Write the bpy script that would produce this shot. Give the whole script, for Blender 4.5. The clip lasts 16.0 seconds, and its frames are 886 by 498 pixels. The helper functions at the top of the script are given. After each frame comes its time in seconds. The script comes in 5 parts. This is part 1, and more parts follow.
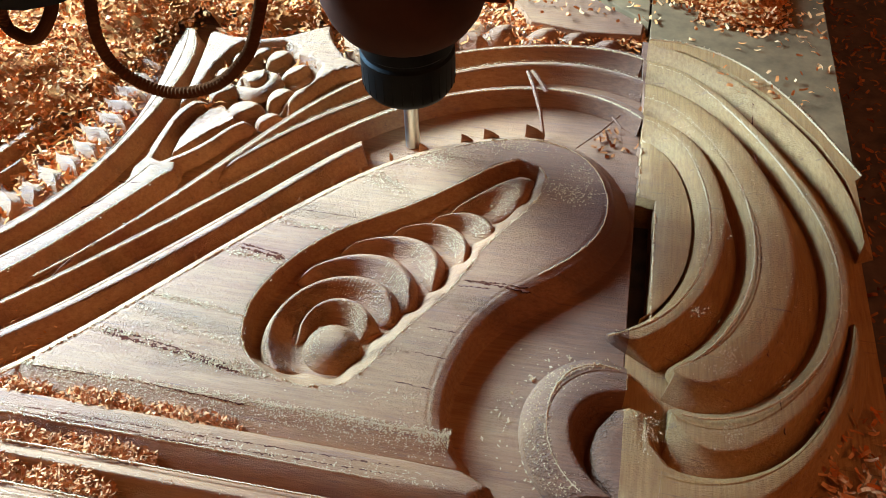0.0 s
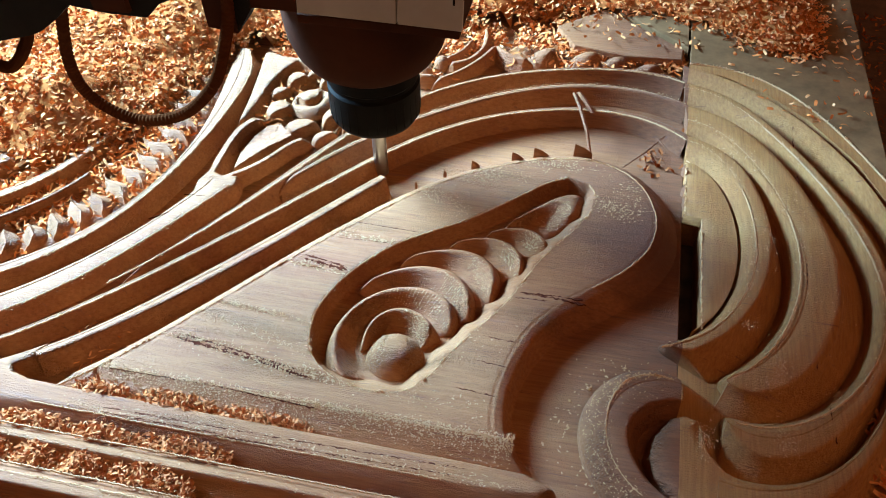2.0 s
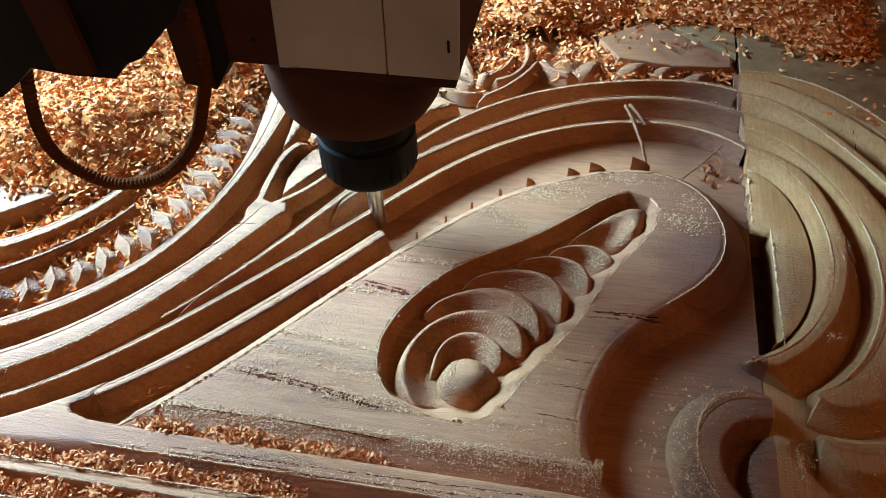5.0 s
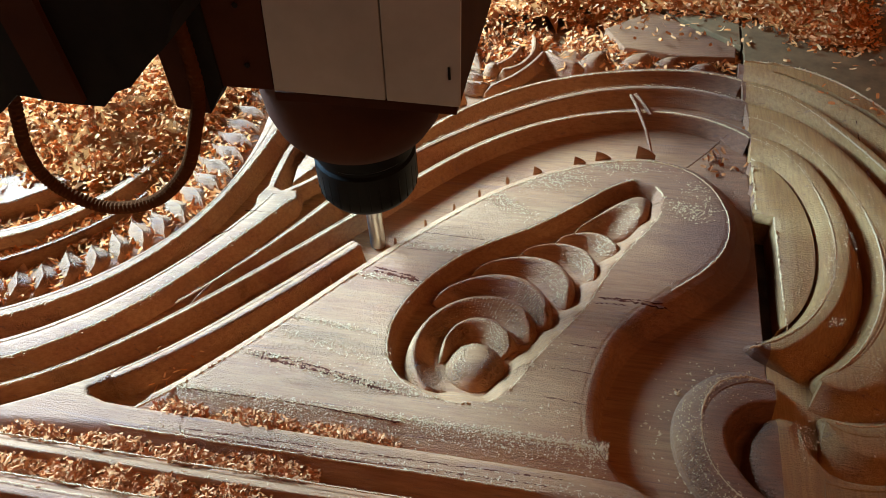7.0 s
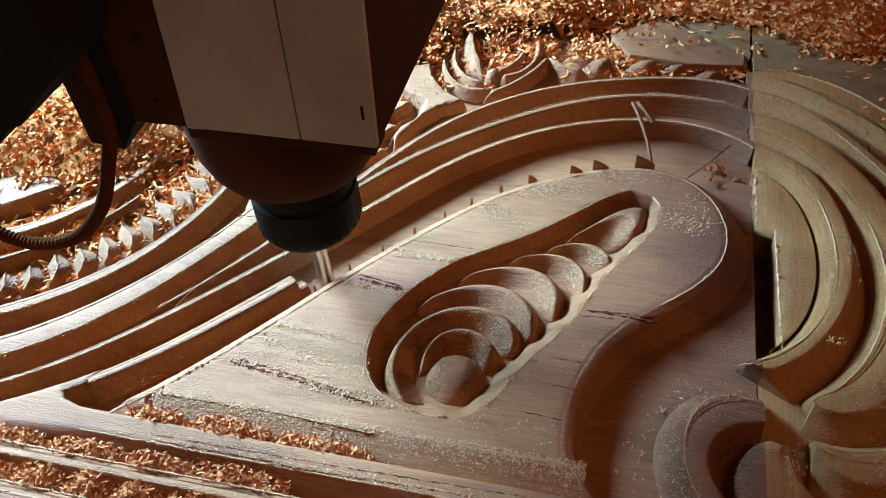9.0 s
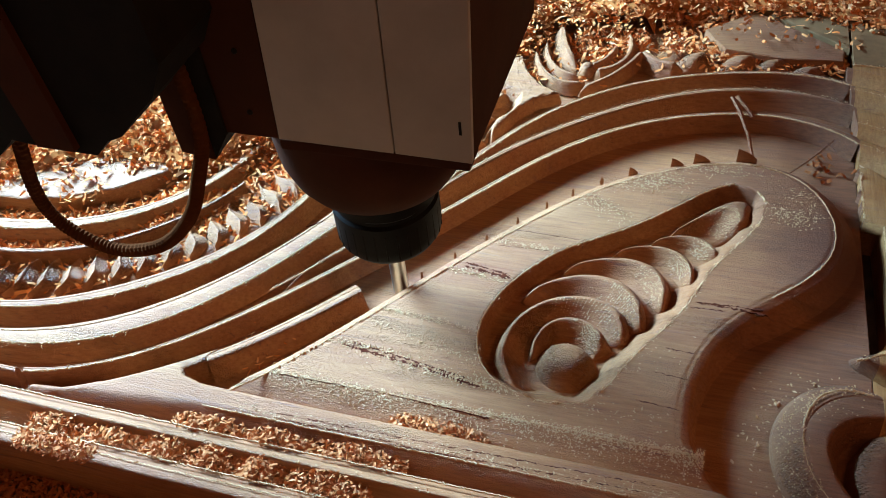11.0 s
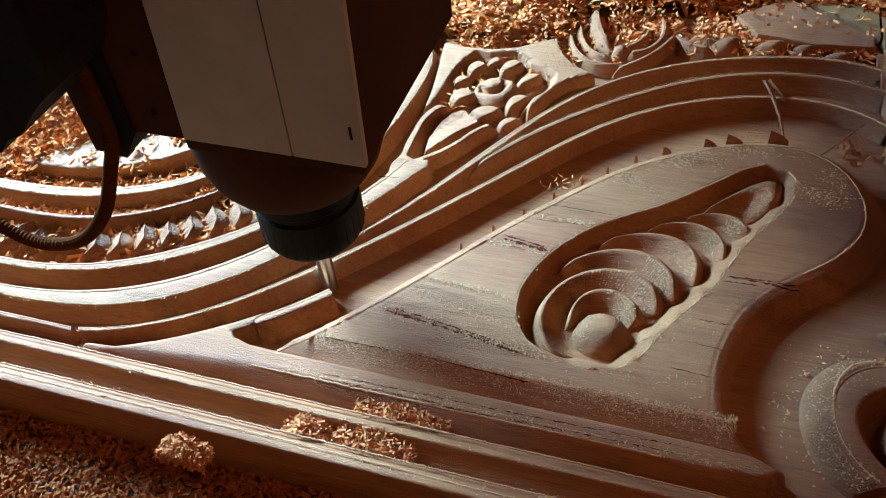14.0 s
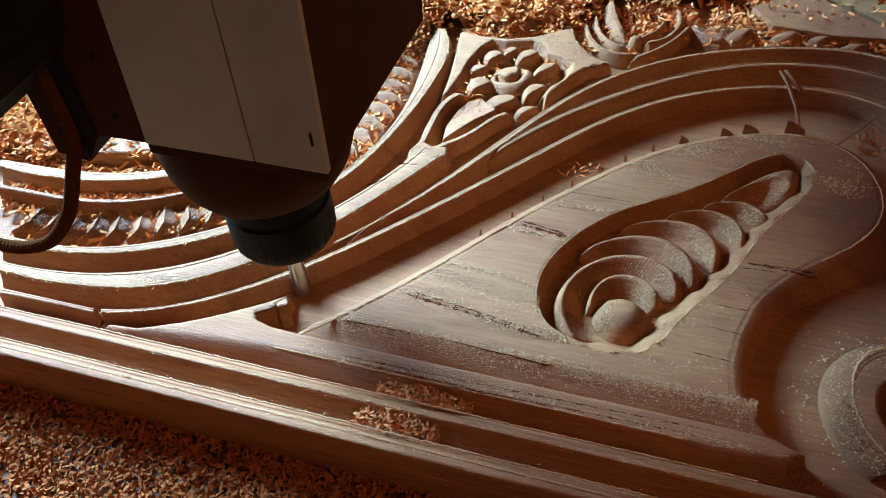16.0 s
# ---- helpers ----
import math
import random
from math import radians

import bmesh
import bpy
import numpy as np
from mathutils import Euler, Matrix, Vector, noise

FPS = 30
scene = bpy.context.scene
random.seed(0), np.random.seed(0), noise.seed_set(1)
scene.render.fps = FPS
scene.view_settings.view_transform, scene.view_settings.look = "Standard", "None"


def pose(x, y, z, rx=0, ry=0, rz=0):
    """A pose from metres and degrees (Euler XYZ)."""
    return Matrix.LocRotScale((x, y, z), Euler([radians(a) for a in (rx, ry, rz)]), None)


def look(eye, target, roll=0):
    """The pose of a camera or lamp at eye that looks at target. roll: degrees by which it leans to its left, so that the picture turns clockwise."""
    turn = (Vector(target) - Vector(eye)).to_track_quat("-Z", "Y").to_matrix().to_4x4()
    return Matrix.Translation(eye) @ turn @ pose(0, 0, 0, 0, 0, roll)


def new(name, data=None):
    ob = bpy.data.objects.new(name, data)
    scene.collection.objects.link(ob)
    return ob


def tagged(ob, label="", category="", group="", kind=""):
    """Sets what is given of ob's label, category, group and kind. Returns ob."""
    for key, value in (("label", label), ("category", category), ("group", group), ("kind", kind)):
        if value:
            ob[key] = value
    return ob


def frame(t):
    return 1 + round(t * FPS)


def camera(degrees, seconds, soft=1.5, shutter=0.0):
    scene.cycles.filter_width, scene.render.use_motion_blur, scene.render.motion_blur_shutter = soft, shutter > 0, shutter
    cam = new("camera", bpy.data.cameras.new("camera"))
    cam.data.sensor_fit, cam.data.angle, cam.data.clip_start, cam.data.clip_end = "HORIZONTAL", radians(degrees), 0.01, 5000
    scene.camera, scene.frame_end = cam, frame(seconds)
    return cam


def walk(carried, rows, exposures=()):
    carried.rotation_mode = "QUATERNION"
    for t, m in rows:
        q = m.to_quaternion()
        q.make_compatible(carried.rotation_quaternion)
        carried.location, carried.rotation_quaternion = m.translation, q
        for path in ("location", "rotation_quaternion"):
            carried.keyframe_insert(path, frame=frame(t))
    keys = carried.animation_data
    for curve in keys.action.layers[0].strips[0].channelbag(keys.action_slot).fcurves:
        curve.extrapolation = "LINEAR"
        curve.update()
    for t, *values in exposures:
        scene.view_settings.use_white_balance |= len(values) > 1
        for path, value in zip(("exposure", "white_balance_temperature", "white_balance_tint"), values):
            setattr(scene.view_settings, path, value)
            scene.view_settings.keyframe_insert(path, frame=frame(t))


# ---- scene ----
cam = camera(56.2, 16.0, soft=0.8)
# seconds, place in metres, turn in degrees; z = 0 is the face of the carved panel
ROWS = [
    (0.0, 0.0051, 0.0145, 0.3056, 42.05, 1.11, 11.49),
    (0.5, 0.0070, 0.0119, 0.3085, 42.51, 1.22, 12.02),
    (1.0, 0.0048, 0.0104, 0.3082, 42.62, 1.10, 12.19),
    (1.5, -0.0016, 0.0053, 0.3088, 42.58, 0.91, 12.29),
    (2.0, -0.0174, -0.0044, 0.3152, 43.52, 0.92, 12.28),
    (2.5, -0.0126, 0.0203, 0.3079, 43.70, 2.19, 13.67),
    (3.0, -0.0491, 0.0124, 0.3074, 44.61, 3.20, 11.72),
    (3.2, -0.0475, 0.0124, 0.3040, 44.70, 2.84, 11.35),
    (5.3, -0.0487, -0.0021, 0.3056, 45.09, 2.61, 11.01),
    (5.5, -0.0475, -0.0019, 0.3069, 44.58, 2.78, 11.22),
    (6.0, -0.0504, -0.0043, 0.3073, 44.60, 2.78, 11.20),
    (6.5, -0.0542, -0.0036, 0.3066, 44.56, 2.80, 11.22),
    (7.0, -0.0506, -0.0080, 0.3091, 44.42, 2.65, 11.17),
    (7.5, -0.0544, -0.0159, 0.3109, 44.37, 2.56, 11.21),
    (8.0, -0.0574, -0.0164, 0.3108, 44.21, 2.59, 11.16),
    (8.5, -0.0518, -0.0177, 0.3077, 44.31, 2.59, 11.28),
    (9.0, -0.0286, 0.0035, 0.3016, 45.11, 3.68, 13.52),
    (9.5, -0.0422, 0.0096, 0.2964, 45.17, 4.82, 15.14),
    (11.8, -0.0624, -0.0205, 0.3105, 45.03, 4.65, 16.57),
    (12.0, -0.0635, -0.0191, 0.3111, 44.82, 4.57, 16.66),
    (12.5, -0.0646, -0.0268, 0.3108, 44.82, 4.49, 16.93),
    (13.0, -0.0646, -0.0254, 0.3067, 44.71, 4.36, 16.85),
    (13.5, -0.0630, -0.0280, 0.3074, 44.59, 4.56, 17.05),
    (14.0, -0.0690, -0.0321, 0.3088, 44.58, 4.52, 17.52),
    (14.5, -0.0762, -0.0339, 0.3075, 44.47, 4.40, 17.83),
    (15.0, -0.0760, -0.0379, 0.3081, 44.32, 4.34, 17.80),
    (15.5, -0.0764, -0.0393, 0.3088, 44.28, 4.28, 17.77),
    (16.0, -0.0776, -0.0414, 0.3079, 44.35, 4.19, 17.76),
]
walk(cam, [(t, pose(x, y, z, rx, ry, rz)) for t, x, y, z, rx, ry, rz in ROWS], exposures=[(0.0, -0.12), (3.0, -0.17), (5.5, -0.38), (9.0, -0.4), (16.0, -0.4)])

MM = 0.001
FLOOR = -11.5    # depth of the milled recess, mm
BED = -30.0      # machine bed under the panel, mm
SEAM = 37.5      # where the pale block is glued on, mm

# ---- light: one cool window to the side, a dim warm fill light added to it ----
world = bpy.data.worlds.new("sky")
scene.world = world
world.use_nodes = True
sky = world.node_tree.nodes.new("ShaderNodeTexSky")
sky.sky_type, sky.sun_disc, sky.sun_elevation, sky.sun_rotation = "NISHITA", False, radians(30), radians(300)
back = world.node_tree.nodes["Background"]
world.node_tree.links.new(sky.outputs[0], back.inputs[0])
back.inputs[1].default_value = 0.1


def area_lamp(name, place, target, wide, high, watts, color):
    data = bpy.data.lights.new(name, "AREA")
    data.shape, data.size, data.size_y, data.energy, data.color = "RECTANGLE", wide, high, watts, color
    ob = new(name, data)
    ob.matrix_world = look(place, target)
    return ob


area_lamp("window_light", (-1.15, 0.82, 0.60), (-0.12, 0.28, 0.0), 0.86, 0.38, 222, (0.42, 0.87, 1.34))
# Added fill that warms the shaded flanks; no known lamp hangs there.
area_lamp("warm_fill_light", (0.75, -0.10, 1.10), (-0.10, 0.35, 0.0), 0.7, 0.7, 3.6, (1.0, 0.45, 0.17))

# ---- materials ----


def node(nt, kind, **inputs):
    n = nt.nodes.new(kind)
    for key, value in inputs.items():
        n.inputs[key.replace("_", " ")].default_value = value
    return n


def material(name, rough=0.6, metal=0.0, spec=0.5):
    m = bpy.data.materials.new(name)
    m.use_nodes = True
    nt = m.node_tree
    b = nt.nodes["Principled BSDF"]
    b.inputs["Roughness"].default_value = rough
    b.inputs["Metallic"].default_value = metal
    b.inputs["Specular IOR Level"].default_value = spec
    return m, nt, b


def ramp(nt, fac, stops):
    r = nt.nodes.new("ShaderNodeValToRGB")
    while len(r.color_ramp.elements) < len(stops):
        r.color_ramp.elements.new(0.5)
    for e, (p, c) in zip(r.color_ramp.elements, stops):
        e.position, e.color = p, (*c, 1)
    nt.links.new(fac, r.inputs[0])
    return r.outputs[0]


def mix(nt, fac, a, b, kind="MIX"):
    m = nt.nodes.new("ShaderNodeMix")
    m.data_type, m.blend_type = "RGBA", kind
    for sock, v in ((m.inputs[0], fac), (m.inputs[6], a), (m.inputs[7], b)):
        if hasattr(v, "is_linked"):
            nt.links.new(v, sock)
        else:
            sock.default_value = v if isinstance(v, float) else (*v, 1)
    return m.outputs[2]


def space(nt, scale):
    g = nt.nodes.new("ShaderNodeNewGeometry")
    mp = nt.nodes.new("ShaderNodeMapping")
    mp.inputs["Scale"].default_value = scale
    nt.links.new(g.outputs["Position"], mp.inputs[0])
    return mp.outputs[0]


def noise_tex(nt, vec, scale, detail=4.0, rough=0.6, distort=0.0):
    n = node(nt, "ShaderNodeTexNoise", Scale=scale, Detail=detail, Roughness=rough, Distortion=distort)
    nt.links.new(vec, n.inputs["Vector"])
    return n.outputs["Fac"]


def bump(nt, b, height, strength, distance):
    n = node(nt, "ShaderNodeBump", Strength=strength, Distance=distance)
    nt.links.new(height, n.inputs["Height"])
    last = b.inputs["Normal"]
    if last.is_linked:
        nt.links.new(last.links[0].from_socket, n.inputs["Normal"])
    nt.links.new(n.outputs[0], last)


def panel_wood(name, furry_ends):
    """The glued-up panel: pinkish hardwood, a yellower block beyond the glue line, boards of slightly different tone,
    dark streaks along the grain, furry patches left by the cutter."""
    m, nt, b = material(name, 0.6, 0.0, 0.28)
    g = nt.nodes.new("ShaderNodeNewGeometry")
    sep = nt.nodes.new("ShaderNodeSeparateXYZ")
    nt.links.new(g.outputs["Position"], sep.inputs[0])
    block = node(nt, "ShaderNodeMath")
    block.operation = "GREATER_THAN"
    nt.links.new(sep.outputs[0], block.inputs[0])
    block.inputs[1].default_value = SEAM * MM
    broad = noise_tex(nt, space(nt, (2.5, 26.0, 18.0)), 1.0, 3.0, 0.55, 0.6)
    fibre = noise_tex(nt, space(nt, (45.0, 620.0, 620.0)), 1.0, 5.0, 0.7)
    streak = noise_tex(nt, space(nt, (9.0, 190.0, 60.0)), 1.0, 4.0, 0.65, 0.4)
    pores = noise_tex(nt, space(nt, (90.0, 1300.0, 1300.0)), 1.0, 2.0, 0.5)
    pink = ramp(nt, broad, [(0.3, (0.4, 0.161, 0.0592)), (0.5, (0.374, 0.137, 0.0477)), (0.66, (0.323, 0.106, 0.0387)), (0.8, (0.254, 0.0696, 0.0296))])
    pale = ramp(nt, broad, [(0.3, (0.411, 0.184, 0.0609)), (0.55, (0.385, 0.155, 0.0445)), (0.8, (0.306, 0.106, 0.0288))])
    # the board next to the glue line is dark reddish heartwood
    heart = node(nt, "ShaderNodeMath")
    heart.operation = "MULTIPLY_ADD"
    nt.links.new(noise_tex(nt, space(nt, (6.0, 30.0, 8.0)), 1.0, 3.0, 0.6), heart.inputs[0])
    heart.inputs[1].default_value = 0.11
    nt.links.new(sep.outputs[0], heart.inputs[2])
    pink = mix(nt, ramp(nt, heart.outputs[0], [(0.0, (0, 0, 0)), (0.075, (0.85, 0.85, 0.85))]), pink, (0.188, 0.0627, 0.0272))
    c = mix(nt, block.outputs[0], pink, pale)
    upright = noise_tex(nt, space(nt, (620.0, 40.0, 620.0)), 1.0, 5.0, 0.7)
    fibre = mix(nt, block.outputs[0], fibre, upright)
    c = mix(nt, 0.5, c, ramp(nt, fibre, [(0.32, (0.2, 0.2, 0.2)), (0.62, (0.76, 0.76, 0.76))]), "SOFT_LIGHT")
    c = mix(nt, ramp(nt, streak, [(0.64, (0, 0, 0)), (0.70, (0.4, 0.4, 0.4)), (0.74, (0.05, 0.05, 0.05))]), c, (0.207, 0.0888, 0.074))
    c = mix(nt, ramp(nt, pores, [(0.66, (0, 0, 0)), (0.72, (0.5, 0.5, 0.5))]), c, (0.192, 0.0962, 0.0592))
    dashes = noise_tex(nt, space(nt, (22.0, 620.0, 300.0)), 1.0, 3.0, 0.6)
    c = mix(nt, ramp(nt, dashes, [(0.65, (0, 0, 0)), (0.70, (0.55, 0.55, 0.55))]), c, (0.141, 0.0518, 0.037))
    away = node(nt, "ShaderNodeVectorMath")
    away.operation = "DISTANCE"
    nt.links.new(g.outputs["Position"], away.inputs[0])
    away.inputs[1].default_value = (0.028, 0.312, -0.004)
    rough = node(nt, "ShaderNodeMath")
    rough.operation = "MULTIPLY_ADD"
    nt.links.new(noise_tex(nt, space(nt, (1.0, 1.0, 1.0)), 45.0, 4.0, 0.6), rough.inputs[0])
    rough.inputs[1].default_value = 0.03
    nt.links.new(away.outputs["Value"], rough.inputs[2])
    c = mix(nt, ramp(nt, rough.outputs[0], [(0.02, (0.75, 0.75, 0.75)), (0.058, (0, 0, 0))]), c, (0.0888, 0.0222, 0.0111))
    nt.links.new(c, b.inputs["Base Color"])
    bump(nt, b, fibre, 0.35, 0.0006)
    near = node(nt, "ShaderNodeMath")
    near.operation = "LESS_THAN"
    nt.links.new(sep.outputs[1], near.inputs[0])
    near.inputs[1].default_value = 0.385
    band = ramp(nt, noise_tex(nt, space(nt, (9.0, 62.0, 14.0)), 1.0, 2.0, 0.5), [(0.58, (0, 0, 0)), (0.66, (1, 1, 1))])
    band = mix(nt, 1.0, band, near.outputs[0], "MULTIPLY")
    turned = nt.nodes.new("ShaderNodeSeparateXYZ")
    nt.links.new(g.outputs["Normal"], turned.inputs[0])
    endgrain = node(nt, "ShaderNodeMath")
    endgrain.operation = "ABSOLUTE"
    nt.links.new(turned.outputs[0], endgrain.inputs[0])
    ends = ramp(nt, endgrain.outputs[0], [(0.25, (0, 0, 0)), (0.45, (1, 1, 1)), (0.85, (1, 1, 1)), (0.95, (0, 0, 0))])
    coarse = ramp(nt, noise_tex(nt, space(nt, (26.0, 26.0, 26.0)), 1.0, 2.0, 0.5), [(0.40, (0, 0, 0)), (0.52, (1, 1, 1))])
    up = ramp(nt, turned.outputs[2], [(0.35, (0, 0, 0)), (0.6, (1, 1, 1))])
    ends = mix(nt, 1.0, ends, up, "MULTIPLY")
    less = node(nt, "ShaderNodeMath")
    less.operation = "MULTIPLY_ADD"
    nt.links.new(block.outputs[0], less.inputs[0])
    less.inputs[1].default_value, less.inputs[2].default_value = -0.8, 1.0
    furry = mix(nt, 1.0, ends, coarse, "MULTIPLY")
    for where, size, squeeze, deep in ((band, 1500.0, 1.1, 0.0008), (furry, 950.0, 1.5, 0.0017))[:2 if furry_ends else 1]:
        where = mix(nt, 1.0, where, less.outputs[0], "MULTIPLY")
        beads = node(nt, "ShaderNodeTexVoronoi", Scale=size)
        beads.feature = "SMOOTH_F1"
        nt.links.new(space(nt, (1.0, squeeze, 1.0)), beads.inputs["Vector"])
        nap = ramp(nt, beads.outputs["Distance"], [(0.1, (1, 1, 1)), (0.55, (0, 0, 0))])
        bump(nt, b, mix(nt, 1.0, where, nap, "MULTIPLY"), 1.0, deep)
    bump(nt, b, noise_tex(nt, space(nt, (0.45, 1.0, 1.0)), 1300.0, 4.0, 0.75), 0.75, 0.0012)
    return m


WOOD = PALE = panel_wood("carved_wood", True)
FLAT = panel_wood("planed_wood", False)


def chip_material(name, tones):
    m, nt, b = material(name, 1.0, 0.0, 0.0)
    g = nt.nodes.new("ShaderNodeNewGeometry")
    c = ramp(nt, g.outputs["Random Per Island"], [(i / (len(tones) - 1), t) for i, t in enumerate(tones)])
    grain = noise_tex(nt, space(nt, (900.0, 900.0, 900.0)), 1.0, 2.0)
    nt.links.new(mix(nt, 0.3, c, ramp(nt, grain, [(0.3, (0.3, 0.15, 0.06)), (0.7, (0.8, 0.55, 0.3))]), "SOFT_LIGHT"), b.inputs["Base Color"])
    return m


CHIPS = chip_material("shavings", [(0.659, 0.202, 0.06), (0.706, 0.282, 0.109), (0.596, 0.153, 0.0383), (0.72, 0.356, 0.169), (0.674, 0.233, 0.0768), (0.72, 0.38, 0.196)])
FINE = chip_material("fine_shavings", [(0.592, 0.224, 0.0888), (0.636, 0.293, 0.148), (0.518, 0.17, 0.0592), (0.607, 0.252, 0.111)])
BROWN = chip_material("bed_shavings", [(0.311, 0.0888, 0.0311), (0.385, 0.141, 0.0555), (0.229, 0.0629, 0.0222)])
DUSTY = chip_material("settled_dust", [(0.488, 0.185, 0.0629), (0.562, 0.252, 0.0962), (0.414, 0.141, 0.0444)])


def plain(name, color, rough=0.5, metal=0.0, spec=0.5, grain=0.15, scale=60.0):
    m, nt, b = material(name, rough, metal, spec)
    n = noise_tex(nt, space(nt, (1.0, 1.0, 1.0)), scale, 5.0, 0.65)
    low = tuple(v * (1 - grain) for v in color)
    high = tuple(min(1.0, v * (1 + grain)) for v in color)
    nt.links.new(ramp(nt, n, [(0.3, low), (0.7, high)]), b.inputs["Base Color"])
    bump(nt, b, noise_tex(nt, space(nt, (1.0, 1.0, 1.0)), scale * 12, 2.0), 0.08, 0.0005)
    return m


FUZZ = plain("torn_pale_fibre", (0.60, 0.34, 0.17), 0.8, 0.0, 0.2, grain=0.15, scale=400.0)
GRAIN = plain("dark_torn_grain", (0.0814, 0.0192, 0.0104), 0.95, 0.0, 0.0, grain=0.4, scale=300.0)
BOARD = plain("dusty_board", (0.20, 0.098, 0.042), 0.75, 0.0, 0.1, grain=0.35, scale=45.0)
STEEL = plain("ground_steel", (0.55, 0.54, 0.52), 0.3, 1.0, grain=0.1)
BLACK = plain("blackened_steel", (0.006, 0.004, 0.003), 0.5, 0.0, 0.06, grain=0.3)
# This brown also covers the spindle cover's side, in place of shade.
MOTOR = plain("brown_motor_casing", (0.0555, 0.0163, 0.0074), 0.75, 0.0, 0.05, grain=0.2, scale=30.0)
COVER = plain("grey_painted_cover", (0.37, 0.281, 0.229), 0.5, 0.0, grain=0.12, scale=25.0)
DARK = plain("dark_painted_steel", (0.012, 0.008, 0.006), 0.8, 0.0, 0.1, grain=0.3)
RUBBER = plain("dark_hose_plastic", (0.0814, 0.0252, 0.00962), 0.95, 0.0, 0.0, grain=0.2)
BEDDING = plain("dusty_bed_board", (0.0888, 0.0407, 0.0207), 0.8, 0.0, grain=0.4, scale=90.0)
PLASTER = plain("workshop_plaster", (0.36, 0.115, 0.04), 0.9, 0.0, grain=0.1, scale=4.0)
CONCRETE = plain("workshop_concrete", (0.12, 0.05, 0.025), 0.9, 0.0, grain=0.2, scale=6.0)

# ---- mesh helpers ----


def mesh_object(name, verts, faces, mat, parent=None, label="", smooth=True):
    me = bpy.data.meshes.new(name)
    me.from_pydata([tuple(v) for v in verts], [], [tuple(f) for f in faces])
    me.materials.append(mat)
    if smooth:
        me.polygons.foreach_set("use_smooth", [True] * len(me.polygons))
    me.update()
    ob = new(name, me)
    if parent is not None:
        ob.parent = parent
    if label:
        ob["label"] = label
    return ob


def part(name, bm, mat, parent, label="", smooth=False):
    me = bpy.data.meshes.new(name)
    bm.to_mesh(me)
    bm.free()
    me.materials.append(mat)
    if smooth:
        me.polygons.foreach_set("use_smooth", [True] * len(me.polygons))
        me.set_sharp_from_angle(angle=radians(35))
    ob = new(name, me)
    if parent is not None:
        ob.parent = parent
    if label:
        ob["label"] = label
    return ob


def box(x0, x1, y0, y1, z0, z1, bevel=0.0):
    """A bevelled block, mm."""
    bm = bmesh.new()
    bmesh.ops.create_cube(bm, size=1.0)
    for v in bm.verts:
        v.co = Vector(((x0 if v.co.x < 0 else x1) * MM, (y0 if v.co.y < 0 else y1) * MM, (z0 if v.co.z < 0 else z1) * MM))
    if bevel:
        bmesh.ops.bevel(bm, geom=bm.edges[:], offset=bevel * MM, segments=2, affect="EDGES", profile=0.6)
    return bm


def lathe(profile, n=64):
    """Turned solid about z; profile of (radius, height) in mm from the bottom up."""
    bm = bmesh.new()
    rings = []
    for r, z in profile:
        rings.append([bm.verts.new((r * MM * math.cos(2 * math.pi * i / n), r * MM * math.sin(2 * math.pi * i / n), z * MM)) for i in range(n)])
    for a, b in zip(rings, rings[1:]):
        for i in range(n):
            bm.faces.new((a[i], a[(i + 1) % n], b[(i + 1) % n], b[i]))
    bm.faces.new(rings[0][::-1])
    bm.faces.new(rings[-1])
    return bm


def prism(outline, y0, y1, bevel=0.0):
    """A plate with an outline in x and z, between two y, mm."""
    bm = bmesh.new()
    a = [bm.verts.new((x * MM, y0 * MM, z * MM)) for x, z in outline]
    b = [bm.verts.new((x * MM, y1 * MM, z * MM)) for x, z in outline]
    n = len(a)
    bm.faces.new(a)
    bm.faces.new(b[::-1])
    for i in range(n):
        bm.faces.new((a[(i + 1) % n], a[i], b[i], b[(i + 1) % n]))
    bmesh.ops.recalc_face_normals(bm, faces=bm.faces[:])
    if bevel:
        bmesh.ops.bevel(bm, geom=bm.edges[:], offset=bevel * MM, segments=2, affect="EDGES", profile=0.6)
    return bm


def spline(ctrl, n):
    """n points, even in length, on the clamped cubic B-spline of the control points (mm)."""
    c = np.array(ctrl, float)
    k, m = 3, len(c)
    knots = np.concatenate([np.zeros(k), np.linspace(0, 1, m - k + 1), np.ones(k)])
    u = np.linspace(0, 1 - 1e-9, 400)
    base = np.array([(u >= knots[i]) & (u < knots[i + 1]) for i in range(len(knots) - 1)], float).T
    for p in range(1, k + 1):
        nxt = np.zeros((len(u), len(knots) - 1 - p))
        for i in range(nxt.shape[1]):
            a, b = knots[i + p] - knots[i], knots[i + p + 1] - knots[i + 1]
            if a > 0:
                nxt[:, i] += (u - knots[i]) / a * base[:, i]
            if b > 0:
                nxt[:, i] += (knots[i + p + 1] - u) / b * base[:, i + 1]
        base = nxt
    pts = base @ c
    s = np.concatenate([[0], np.cumsum(np.hypot(*np.diff(pts, axis=0).T))])
    even = np.linspace(0, s[-1], n)
    return np.stack([np.interp(even, s, pts[:, 0]), np.interp(even, s, pts[:, 1])], 1)


